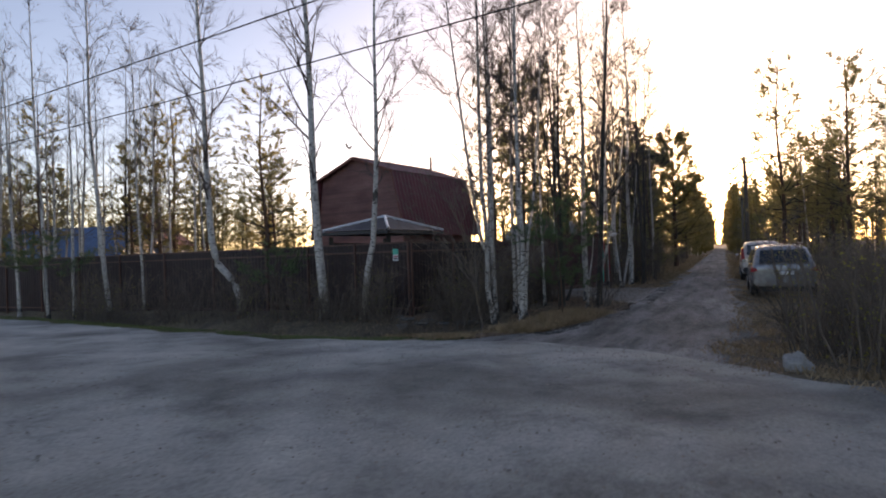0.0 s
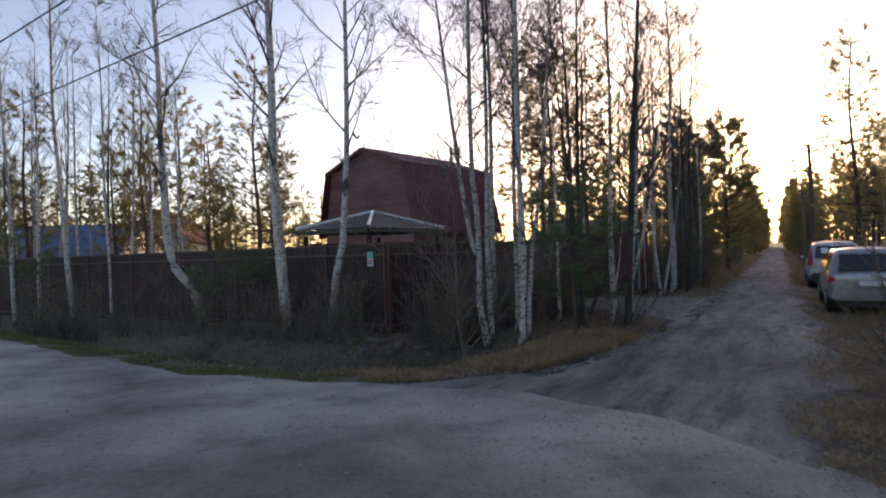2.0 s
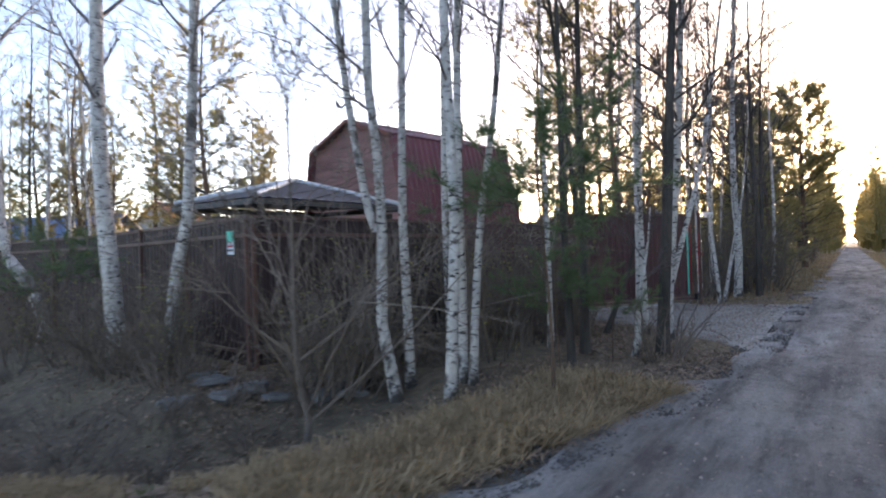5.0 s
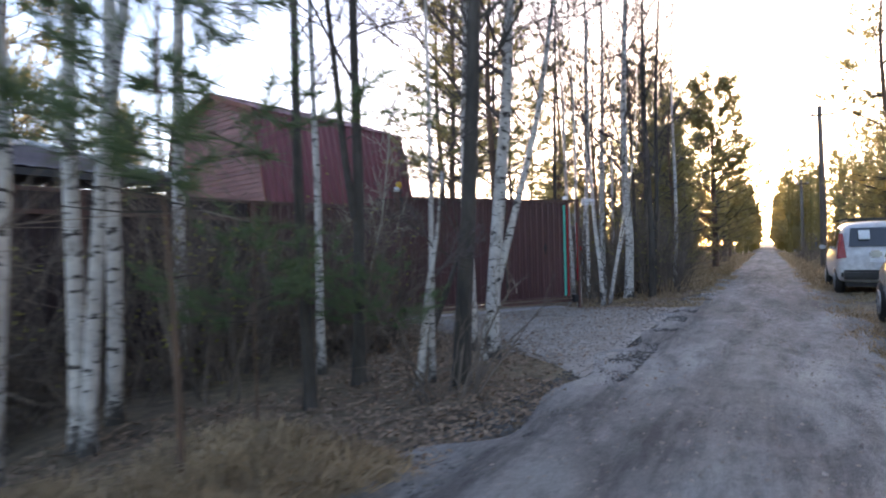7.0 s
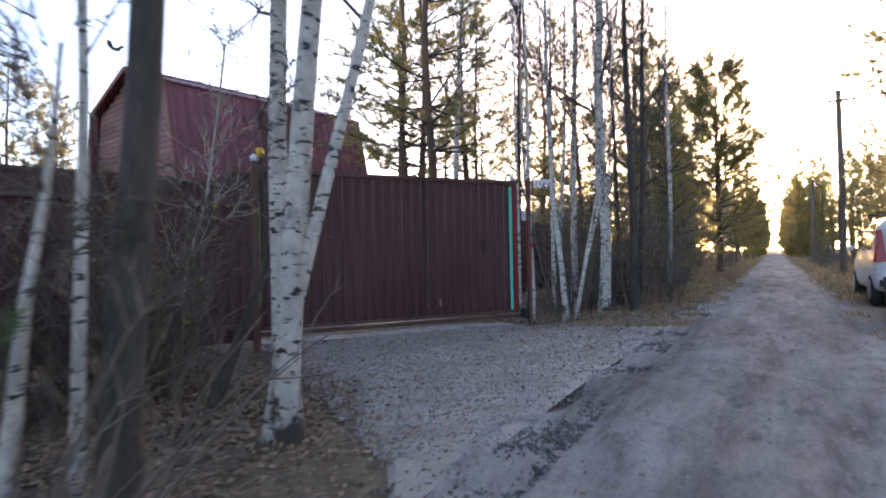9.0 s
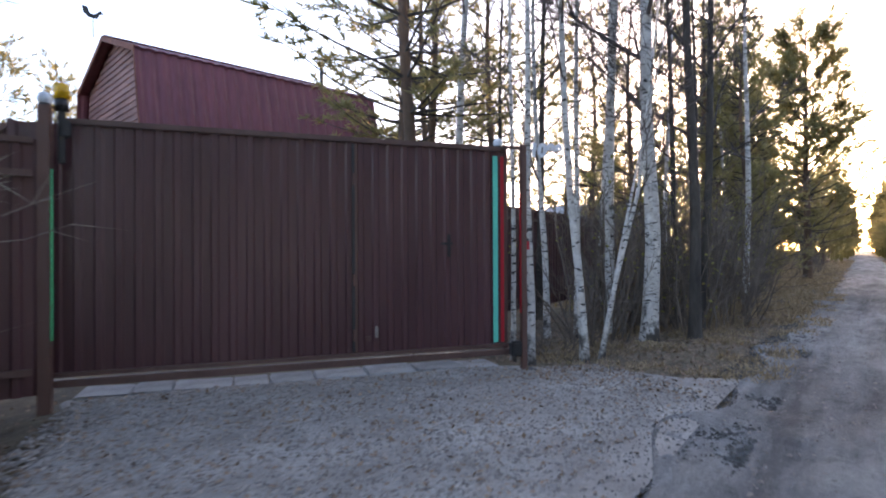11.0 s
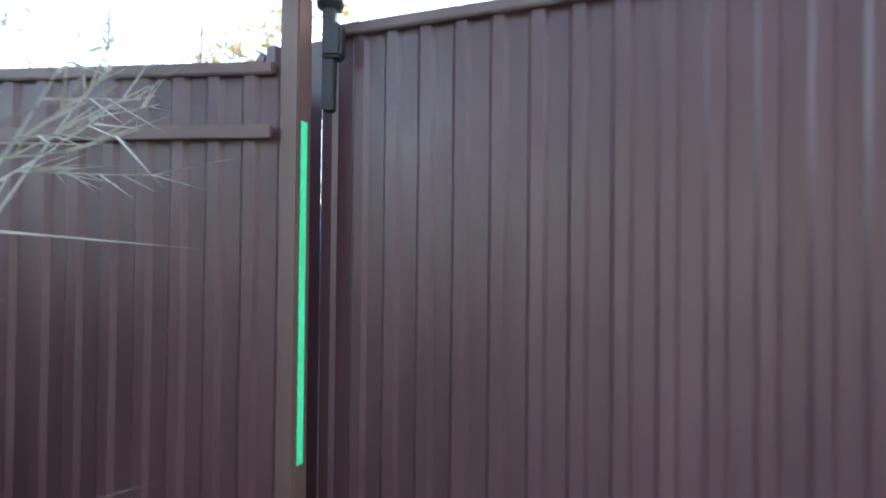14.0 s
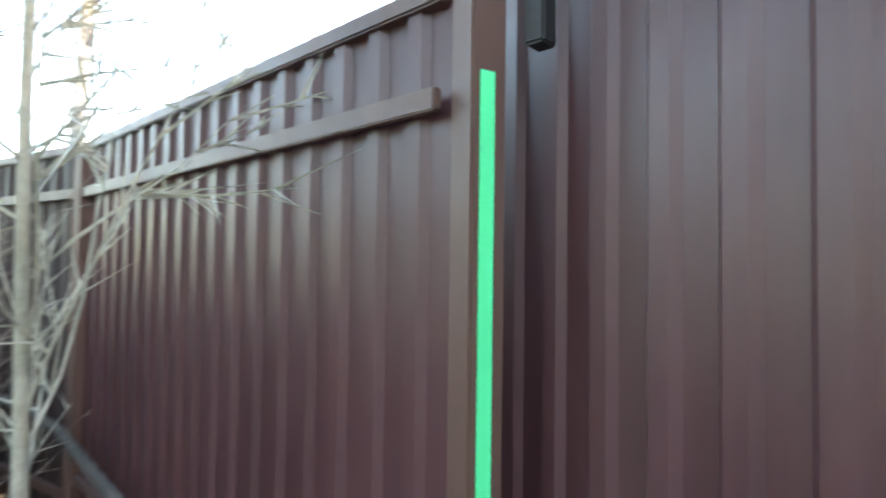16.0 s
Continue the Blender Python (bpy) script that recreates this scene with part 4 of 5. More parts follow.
def trunk_path(offsets, lean_dir, top):
    """Smooth trunk line from (height, sideways) pairs."""
    hs, os_ = [o[0] for o in offsets], [o[1] for o in offsets]
    zs = np.concatenate([np.linspace(-0.3, 2.5, 12), np.linspace(3.0, top, 16)]) if top > 4 else np.linspace(-0.2, top, 12)
    return [Vector((lean_dir[0] * np.interp(z, hs, os_), lean_dir[1] * np.interp(z, hs, os_), z)) for z in zs]


def crooked(path, rng, amount):
    a, b = rng.uniform(0, 6), rng.uniform(0, 6)
    return [p + Vector((math.sin(p.z * 0.8 + a), math.cos(p.z * 0.7 + b), 0)) * amount * min(1, max(p.z, 0) / 2) for p in path]


def taper(path, r, top_r=0.012, flare=1.35):
    z1 = path[-1].z
    return [max(r * (1 - 0.86 * max(p.z, 0) / z1), top_r) * (1 + (flare - 1) * math.exp(-max(p.z, 0) / 0.25)) for p in path]


def leafless_tree(name, seed, stems, low, limbs, bark, label, category="birch", reach=1.0, twigs=1.0, buds=0):
    """stems: (path, radius). Trunk meshes and one mesh of bare branches."""
    rng = random.Random(seed)
    root = new(name)
    root.empty_display_size = 0.2
    tagged(root, label, category)
    fine = Acc()
    bud = Acc()
    for path, r in stems:
        acc = Acc()
        acc.tube(path, taper(path, r), 12)
        solid("trunk", acc.v, acc.f, bark, root, "", True)
        top = path[-1].z
        rad = taper(path, r)
        if top <= low:
            continue
        for k in range(int(limbs * 1.35)):
            z = min(low + (top - low) * ((k + rng.random()) / limbs) ** 0.9, top * 0.985)
            i = min(max(j for j, p in enumerate(path) if p.z <= z), len(path) - 2)
            p = path[i].lerp(path[i + 1], (z - path[i].z) / max(path[i + 1].z - path[i].z, 0.01))
            az = rng.uniform(0, 2 * math.pi)
            el = rng.uniform(0.35, 0.9) + 0.35 * (z / top)
            d = Vector((math.cos(az) * math.cos(el), math.sin(az) * math.cos(el), math.sin(el)))
            L = reach * (0.75 + 2.5 * max(0.0, 1 - z / top) ** 0.7) * rng.uniform(0.6, 1.15) * (0.55 if z < low * 1.3 else 1)
            q, e, rr = limb(fine, rng, p, d, L, min(rad[i] * 0.38, 0.035), 4, 5, 0.05, 0.09)
            spray(fine, rng, q, e, rr, int((4 + 4 * L) * twigs), 0.36 * L + 0.18, int(6 * twigs) + 1, 0.0055)
            for _ in range(buds):
                w = rng.choice(q) + Vector((rng.gauss(0, 0.15), rng.gauss(0, 0.15), rng.gauss(0, 0.1)))
                a = Vector((rng.gauss(0, 1), rng.gauss(0, 1), rng.gauss(0, 1))).normalized()
                bud.leaf(w, a * 0.035, a.orthogonal().normalized() * 0.012)
    solid("crown", fine.v, fine.f, M_TWIG if bark is M_BIRCH else bark, root, "bare fine branches and twigs")["kind"] = "stuff"
    if bud.v:
        tagged(solid("leafage", bud.v, bud.f, M_BUD, root, "opening yellow-green leaves"), kind="stuff")
    return root


def needle_clump(acc, rng, p, d, size, count, width):
    for _ in range(count):
        a = (d * rng.uniform(0.2, 1.0) + Vector((rng.gauss(0, 0.75), rng.gauss(0, 0.75), rng.gauss(0, 0.55) + 0.15))).normalized()
        b = a.orthogonal().normalized() * width
        b.rotate(Matrix.Rotation(rng.uniform(0, 3.14), 3, a))
        acc.blade(p + d * rng.uniform(-0.5, 0.3) * size, a * size * rng.uniform(0.6, 1.1), b)


def pine(name, seed, top, r, low, whorls, reach, clumps, label, dense=18, width=0.017, dead=8, shape=0.6, needles=M_NEEDLE):
    rng = random.Random(seed)
    root = new(name)
    root.empty_display_size = 0.2
    tagged(root, label, "pine")
    path = crooked([Vector((0, 0, z)) for z in np.linspace(-0.3, top, 20)], rng, 0.08)
    acc = Acc()
    rad = taper(path, r)
    acc.tube(path, rad, 10)
    solid("trunk", acc.v, acc.f, M_PINEBARK, root, "", True)
    wood, green = Acc(), Acc()

    def at(z):
        i = min(max(j for j, p in enumerate(path) if p.z <= z), len(path) - 2)
        return path[i].lerp(path[i + 1], (z - path[i].z) / (path[i + 1].z - path[i].z)), rad[i]
    for k in range(whorls):
        z = low + (top * 0.98 - low) * (k + rng.random() * 0.6) / whorls
        p, rr = at(z)
        u = (z - low) / (top - low)
        for b in range(rng.randint(3, 5)):
            az = rng.uniform(0, 6.283)
            el = rng.uniform(-0.1, 0.35) + 0.5 * u
            L = reach * (0.18 + max(0.0, 1 - u) ** shape) * rng.uniform(0.55, 1.1)
            d = Vector((math.cos(az) * math.cos(el), math.sin(az) * math.cos(el), math.sin(el)))
            q, e, _ = limb(wood, rng, p, d, L, min(rr * 0.35, 0.03), 4, 4, 0.06, 0.1)
            for _ in range(max(2, int(clumps * min(1.0, L / 1.3)))):
                t = rng.uniform(1.0, 4.0)
                i = min(int(t), 3)
                w = q[i].lerp(q[i + 1], t - i)
                sd = (side_way(rng, e[i], rng.uniform(0.3, 0.9)) + Vector((0, 0, 0.2))).normalized()
                sl = rng.uniform(0.12, 0.4) * min(L, 1.4)
                wood.spike(w, sd * sl, 0.006)
                needle_clump(green, rng, w + sd * sl, sd, rng.uniform(0.18, 0.30), dense, width)
                needle_clump(green, rng, w + sd * sl * 0.5, sd, 0.17, dense // 2, width)
    for _ in range(dead):
        z = rng.uniform(1.2, low)
        p, rr = at(z)
        az = rng.uniform(0, 6.283)
        limb(wood, rng, p, Vector((math.cos(az), math.sin(az), rng.uniform(-0.2, 0.2))), rng.uniform(0.3, 1.0), 0.010, 4, 3, 0.0, 0.12)
    tagged(solid("branch_work", wood.v, wood.f, M_DARKBARK, root, "thin dark branches"), kind="stuff")
    tagged(solid("crown", green.v, green.f, needles, root, "dark green needle clumps"), kind="stuff")
    return root


def place(ob, x, y, rz=0.0, k=1.0):
    ob.matrix_basis = pose(x, y, h(x, y) - 0.02, 0, 0, rz) @ Matrix.Diagonal((k, k, k, 1))
    return ob


def in_sun_gap(x, y):
    """The open strip through the wood in which the low sun stands."""
    return 0.769 * x + 0.639 * y > 30 and -1.7 < 0.769 * y - 0.639 * x < -0.3


def again(ob, x, y, rz=0.0, k=1.0):
    if in_sun_gap(x, y):
        x, y = x - 1.1, y + 1.3
    o = copy_thing(ob, Matrix.Identity(4))
    return place(o, x, y, rz, k)


RIGHT0 = (0.926, -0.377)
RIGHT9 = (0.909, -0.416)
WHITE_BIRCH = "slender white-barked birch, leafless, among undergrowth by the fence"


def birch(x, y, offsets, r, top, low, limbs, seed, lean=RIGHT0, label=WHITE_BIRCH, extra=(), reach=1.0, bark=None, twigs=1.0, buds=0):
    rng = random.Random(seed * 7 + 1)
    stems = [(crooked(trunk_path(offsets, lean, top), rng, 0.03), r)]
    for off2, r2, top2 in extra:
        z_from = off2[0][0]
        p = trunk_path(off2, lean, top2)
        stems.append(([q for q in crooked(p, rng, 0.02) if q.z >= z_from - 0.05], r2))
    name = "birch_tree" if bark is None else "alder_tree"
    return place(leafless_tree(name, seed, stems, low, limbs, bark or M_BIRCH, label, name.split("_")[0], reach, twigs, buds), x, y)


# the measured trees along the verge and by the gate
birch(0.05, 24.7, [(0, 0), (2.6, -0.25), (7, -0.5), (13, -0.6)], 0.10, 14, 5.5, 26, 11)
birch(1.2, 24.4, [(0, 0), (13, -0.3)], 0.065, 11, 4.5, 20, 12)
birch(3.9, 18.9, [(0, 0), (0.7, -0.08), (1.15, -0.25), (1.75, -0.72), (2.4, -0.85), (5, -1.0), (13, -1.15)], 0.125, 14, 3.6, 30, 13, label="white birch with a sharply bent trunk beside the fence")
birch(5.7, 15.75, [(0, 0), (2, -0.1), (4.5, -0.22), (12, -0.3)], 0.145, 14.5, 4.0, 30, 14, label="tall white birch with a thick trunk near the corner")
birch(6.5, 14.72, [(0, 0), (1.5, 0.2), (2.2, 0.36), (4.4, 0.47), (11, 0.7)], 0.098, 12, 3.4, 28, 15, label="white birch with a slightly bent trunk near the corner")
birch(9.2, 12.03, [(0, 0), (0.9, -0.17), (2.0, -0.15), (3.0, -0.18), (3.6, -0.24), (11, -0.2)], 0.072, 12, 3.2, 26, 16, extra=(([(1.85, -0.15), (2.3, -0.30), (3.4, -0.49), (4.8, -0.66), (10, -1.1)], 0.06, 10.5),), label="forked white birch on the grassy verge")
birch(9.45, 12.33, [(0, 0), (2, -0.02), (11, 0.05)], 0.062, 12, 3.4, 24, 17)
birch(9.62, 11.4, [(0, 0), (2, 0.08), (11, 0.05)], 0.068, 12.5, 3.4, 26, 18)
birch(10.01, 11.98, [(0, 0), (11, 0.1)], 0.058, 12, 3.6, 24, 19)
birch(10.08, 11.85, [(0, 0), (0.8, 0.05), (2, 0.17), (3.2, 0.34), (4.5, 0.44), (10, 0.9)], 0.052, 10, 3.2, 22, 20)
birch(10.2, 12.47, [(0, 0), (2, 0.04), (11, 0.12)], 0.06, 12.5, 3.6, 24, 21)
birch(10.75, 14.4, [(0, 0), (11, 0.02)], 0.075, 13, 3.8, 24, 22)
birch(12.11, 13.5, [(0, 0), (3, -0.03), (8, 0.0)], 0.05, 7.5, 2.6, 14, 23)
birch(12.77, 12.32, [(0, 0), (1.0, 0.10), (1.6, 0.22), (2.25, 0.30)], 0.045, 2.15, 0.9, 7, 24, RIGHT9, "short broken birch sapling beside the lane", reach=0.5)
birch(13.02, 12.55, [(0, 0), (6, 0.05)], 0.035, 5.5, 2.0, 10, 25, RIGHT9)
birch(13.2, 12.26, [(0, 0), (1, 0.05), (3, 0.2), (10, 0.6)], 0.088, 11, 2.4, 22, 26, RIGHT9, "dark-barked leafless alder beside the lane", bark=M_DARKBARK)
birch(12.37, 12.96, [(0, 0), (9, 0.1)], 0.07, 9, 2.3, 16, 27, RIGHT9, "dark forked leafless alder in the thicket", bark=M_DARKBARK, extra=(([(1.6, 0.0), (2.4, -0.12), (8, -0.6)], 0.05, 8.0),))
birch(11.72, 12.3, [(0, 0), (8, -0.15)], 0.055, 9, 2.6, 16, 28, RIGHT9, "thin dark leafless tree in the thicket", bark=M_DARKBARK)
birch(14.1, 13.16, [(0, 0), (0.5, 0.0), (1.1, 0.05), (1.6, 0.10), (3, 0.24), (9, 0.5)], 0.088, 10.5, 2.6, 22, 29, RIGHT9, "forked white birch with a leaning base by the drive", extra=(([(0.8, 0.05), (1.3, 0.18), (2.1, 0.40), (2.9, 0.60), (7, 1.2)], 0.052, 7.5), ([(-0.1, -0.12), (0.5, -0.06), (1.1, 0.04)], 0.06, 1.2)))
birch(14.2, 13.88, [(0, 0), (3, 0.02), (10, 0.05)], 0.085, 11, 2.8, 22, 30, RIGHT9)
birch(13.7, 14.3, [(0, 0), (0.9, 0.35), (1.35, 0.5), (2.2, 0.6)], 0.05, 2.4, 0.9, 9, 31, RIGHT9, "leaning dead grey sapling by the fence", bark=M_DARKBARK, reach=0.5)
birch(18.86, 17.42, [(0, 0), (0.7, 0.02), (2.0, -0.03), (9, -0.1)], 0.045, 9, 2.8, 16, 32, RIGHT9, "thin white birch beside the catch post")
birch(18.74, 17.62, [(0, 0), (9, 0.0)], 0.03, 7, 2.4, 10, 33, RIGHT9)
birch(19.58, 17.45, [(0, 0), (0.9, -0.06), (1.9, -0.16), (3.2, -0.22), (9, -0.3)], 0.05, 10, 3.0, 18, 34, RIGHT9, "thin white birch near the gate")
birch(19.89, 17.6, [(0, 0), (1.0, 0.18), (2.0, 0.42), (5, 0.8)], 0.034, 5.5, 2.2, 10, 35, RIGHT9, "leaning pale birch sapling near the gate")
birch(20.0, 17.75, [(0, 0), (1.2, 0.22), (4, 0.8)], 0.03, 4.0, 1.6, 8, 36, RIGHT9)
birch(20.45, 19.0, [(0, 0), (9, 0.05)], 0.05, 9, 3.0, 14, 37, RIGHT9)
birch(21.25, 18.42, [(0, 0), (1.5, 0.04), (3, 0.0), (9, 0.1)], 0.115, 13, 2.9, 28, 38, RIGHT9, "thick white birch on the verge beyond the gate", reach=1.2)
birch(21.95, 18.3, [(0, 0), (9, -0.1)], 0.085, 11, 2.8, 20, 39, RIGHT9, "dark-barked leafless tree on the verge", bark=M_DARKBARK)
birch(22.6, 18.9, [(0, 0), (9, 0.4)], 0.07, 11, 2.4, 24, 40, RIGHT9, "dark-barked leafless tree on the verge", bark=M_DARKBARK, reach=1.3)
birch(26.2, 21.4, [(0, 0), (9, 0.1)], 0.07, 11, 3.0, 20, 41, RIGHT9)
birch(7.99, 10.93, [(0, 0), (0.4, 0.1), (0.9, -0.02), (3, -0.08)], 0.035, 3.4, 0.35, 26, 42, RIGHT9, "grey bare sapling with long level branches on the verge", bark=M_SHRUB, reach=1.5, twigs=0.6)

birch(13.42, 16.08, [(0, 0), (0.5, 0.08), (1.3, 0.17), (1.75, 0.31), (4, 0.6)], 0.026, 3.6, 0.35, 22, 43, (1, 0), "pale grey bare sapling against the fence", bark=M_PALESTEM, reach=0.4, twigs=0.7)

# repeated kinds
B1 = birch(-2.2, 27.5, [(0, 0), (12, -0.4)], 0.09, 13, 3.4, 24, 51, twigs=0.55, label="slim white birch in the roadside wood")
B2 = birch(-4.5, 32.0, [(0, 0), (12, 0.5)], 0.08, 12, 3.0, 24, 52, twigs=0.55, label="slim white birch in the roadside wood")
B3 = birch(21.0, 21.2, [(0, 0), (12, 0.3)], 0.07, 11, 2.4, 24, 53, twigs=0.55, label="slim bare tree in the wood behind the fence", bark=M_DARKBARK)
P1 = place(pine("pine_tree", 61, 12.5, 0.14, 3.6, 14, 2.5, 6, "tall Scots pine with an open crown"), 20.2, 25.0)
P2 = place(pine("pine_tree", 62, 10.5, 0.12, 2.2, 15, 2.3, 6, "Scots pine with a rounded crown in the wood"), 6.5, 27.5)
P3 = place(pine("pine_tree", 63, 9.5, 0.14, 0.5, 22, 2.2, 7, "dense conical young pine on the verge", shape=0.8, dead=0), 31.0, 27.0, 40, 0.75)
P4 = place(pine("pine_tree", 64, 3.1, 0.02, 1.75, 5, 1.35, 7, "young pine in the thicket by the fence", width=0.005, dead=4, dense=44, needles=M_YOUNGNEEDLE), 10.65, 10.99)

place(pine("pine_tree", 65, 10.2, 0.17, 1.4, 34, 3.1, 20, "large dense pine standing beside the lane", dense=16, width=0.017, shape=0.55, dead=0), 37.6, 29.0)
rng = random.Random(77)
PINES, BIRCHES = (P1, P2, P3), (B1, B2, B3)
for o in PINES:
    tagged(o, group="roadside pines")
for o in BIRCHES:
    tagged(o, group="roadside birches")
# young pines in the thicket
for x, y, k in ((4.6, 16.9, 0.7), (-2.0, 24.5, 1.0), (12.3, 12.2, 0.4), (11.2, 11.75, 0.5)):
    again(P4, x, y, rng.uniform(0, 360), k)
# pines just behind the corner and the thicket
for o, x, y, k in ((P1, 19.3, 24.3, 0.95), (P1, 18.12, 19.83, 0.85), (P1, 22.6, 27.0, 1.0), (P1, 21.5, 30.0, 1.1),
                   (P2, 2.0, 30.0, 0.85), (P1, -3.0, 33.5, 0.8), (P2, 5.0, 36.0, 0.9), (P1, -6.0, 38.0, 0.9), (P2, -9.5, 40.0, 1.0), (P2, 8.3, 33.5, 0.8), (P1, 3.5, 40, 1.0)):
    again(o, x, y, rng.uniform(0, 360), k)
for o, x, y, k in ((B1, -1.2, 26.2, 0.8), (B2, -3.4, 29.6, 1.0), (B1, -5.8, 33.4, 1.1), (B3, -7.2, 35.6, 0.9), (B2, 2.4, 27.2, 0.8), (B3, 0.6, 29.5, 1.0), (B3, 22.2, 25.4, 1.0),
                   (B1, 19.6, 21.8, 1.0), (B3, 24.0, 20.5, 0.8), (B2, 25.4, 23.5, 0.9)):
    again(o, x, y, rng.uniform(0, 360), k)
# the wood on both sides of the lane, away to the bend of sight
for s in np.arange(27, 84, 2.0):
    for side in (1, -1):
        n = (2.9 if side > 0 else -5.6) + side * abs(rng.gauss(0, 2.2)) + side * max(0, s - 60) * 0.01
        if side < 0 and s < 36:
            n -= 2.0
        o = rng.choice((P3, P2, B1, B3, P1) if s > 36 else (B1, B3, P2, B2))
        again(o, *lane_point(s + rng.uniform(-1, 1), n), rng.uniform(0, 360), rng.uniform(0.6, 0.95))
for o, s, n, k in ((P3, 38.5, 4.4, 1.05), (P3, 42.5, 4.2, 1.1), (P3, 46, 4.6, 1.0), (P2, 36.5, 6.0, 0.9), (P2, 40.2, -4.2, 1.22), (P2, 35.5, -6.8, 1.08), (P3, 61.0, 3.3, 1.0), (P3, 54.0, 3.6, 0.9), (P1, 45, -12.5, 1.05), (P2, 52, -6.5, 0.9), (P1, 56, -8, 0.9), (P3, 62, -6.5, 0.8), (P2, 70, -7, 1.0), (P3, 78, -6.5, 0.9), (P2, 88, -7, 1.0)):
    again(o, *lane_point(s, n), rng.uniform(0, 360), k)
# the wood to the right of the lane
for _ in range(36):
    s, n = rng.uniform(16, 62), -6.5 - abs(rng.gauss(0, 7))
    again(rng.choice((P1, P2, B1, B3, B3, P3)), *lane_point(s, n), rng.uniform(0, 360), rng.uniform(0.55, 0.9))
# the wood behind the fence, left of the house
for _ in range(38):
    u, w = rng.random(), abs(rng.gauss(0, 8))
    again(rng.choice((P2, B1, B3, B2, B1, B2)), 4.5 - 14 * u - w * 0.2, 23.5 + 16 * u + w * 0.9, rng.uniform(0, 360), rng.uniform(0.6, 0.95))
# deeper wood behind the house and beside the lane
for _ in range(16):
    again(rng.choice((P2, B1, P2, P1, B3)), rng.uniform(0.5, 9.5), rng.uniform(33, 44), rng.uniform(0, 360), rng.uniform(0.55, 0.8))
for _ in range(26):
    again(rng.choice((P2, P3, B3, P1, P3)), *lane_point(rng.uniform(38, 70), rng.uniform(6, 15)), rng.uniform(0, 360), rng.uniform(0.6, 1.0))
# right-hand thicket between the lane and the road
for s, n in ((14.5, -5.2), (16, -6.8), (12.5, -6.4), (19, -6.2), (22, -6.8), (25.5, -6.4), (13, -8.5), (10.8, -8.4), (29, -7.2)):
    again(rng.choice((B3, B1)), *lane_point(s, n), rng.uniform(0, 360), rng.uniform(0.45, 0.7))
# far wood that closes the horizon
def far_woods():
    rg = random.Random(91)
    acc = Acc()
    spots_far = []
    for _ in range(620):
        a, d = rg.uniform(-75, 150), rg.uniform(62, 135)
        spots_far.append((12 + d * math.sin(radians(a)), 15 + d * math.cos(radians(a))))
    for _ in range(280):
        spots_far.append(lane_point(rg.uniform(90, 240), rg.choice((-1, 1)) * (2.0 + abs(rg.gauss(0, 3)))))
    for x, y in spots_far:
        n = -0.571 * x + 0.821 * y
        if in_sun_gap(x, y) or abs(n) < 1.9 or (0.821 * x + 0.571 * y < 90 and abs(n) < 4.0) or abs(0.86 * x + 0.51 * y - 3.5) < 9:
            continue
        top, leafy = rg.uniform(8, 14), rg.random() < 0.65
        base = Vector((x, y, -0.2))
        acc.tube([base, base + Vector((rg.gauss(0, 0.3), rg.gauss(0, 0.3), top))], [0.14, 0.03], 4, False)
        for _ in range(110 if leafy else 70):
            u = rg.uniform(0.18 if leafy else 0.3, 1.0)
            reach = (2.4 if leafy else 1.9) * (1.05 - u) ** 0.6 * rg.uniform(0.3, 1.0)
            az = rg.uniform(0, 6.283)
            p = base + Vector((math.cos(az) * reach, math.sin(az) * reach, top * u))
            d = Vector((math.cos(az), math.sin(az), rg.uniform(-0.1, 0.8) if leafy else rg.uniform(0.6, 2.0))).normalized()
            if leafy:
                acc.blade(p - d * 0.4, d * rg.uniform(0.6, 1.2), d.orthogonal().normalized() * rg.uniform(0.1, 0.25))
            else:
                acc.spike(p - d * 0.8, d * rg.uniform(1.2, 2.4), 0.02)
    return tagged(solid("far_woods", acc.v, acc.f, M_NEEDLE), "distant mixed pine and birch wood around the plots", "trees", kind="stuff")


far_woods()
# unseen trees added behind the camera, to close the place and cut sky light
for _ in range(16):
    t, o = rng.uniform(-1.3, 1.3), rng.uniform(3, 9)
    again(rng.choice((P1, P2, P3)), -4 - 12 * t - 0.86 * o, -4 + 20 * t - 0.51 * o, rng.uniform(0, 360), 1.0)


# unseen tall trees added across the lane to block sky light on the gate
for _ in range(30):
    again(rng.choice((P1, P2, P2)), *lane_point(rng.uniform(4, 31), rng.uniform(-21, -9.5)), rng.uniform(0, 360), rng.uniform(1.0, 1.35))


def along(line, lo, hi, a=0.0, b=1.0):
    p = np.array(line, float)
    s = np.concatenate([[0], np.cumsum(np.hypot(*np.diff(p, axis=0).T))])

    def pick(rg):
        q = s[-1] * rg.uniform(a, b)
        i = min(int(np.searchsorted(s, q, side="right")) - 1, len(p) - 2)
        t = (q - s[i]) / (s[i + 1] - s[i])
        d = (p[i + 1] - p[i]) / (s[i + 1] - s[i])
        o = lo + (hi - lo) * rg.random() ** 1.3
        c = p[i] + (p[i + 1] - p[i]) * t
        return c[0] - d[1] * o, c[1] + d[0] * o
    return pick


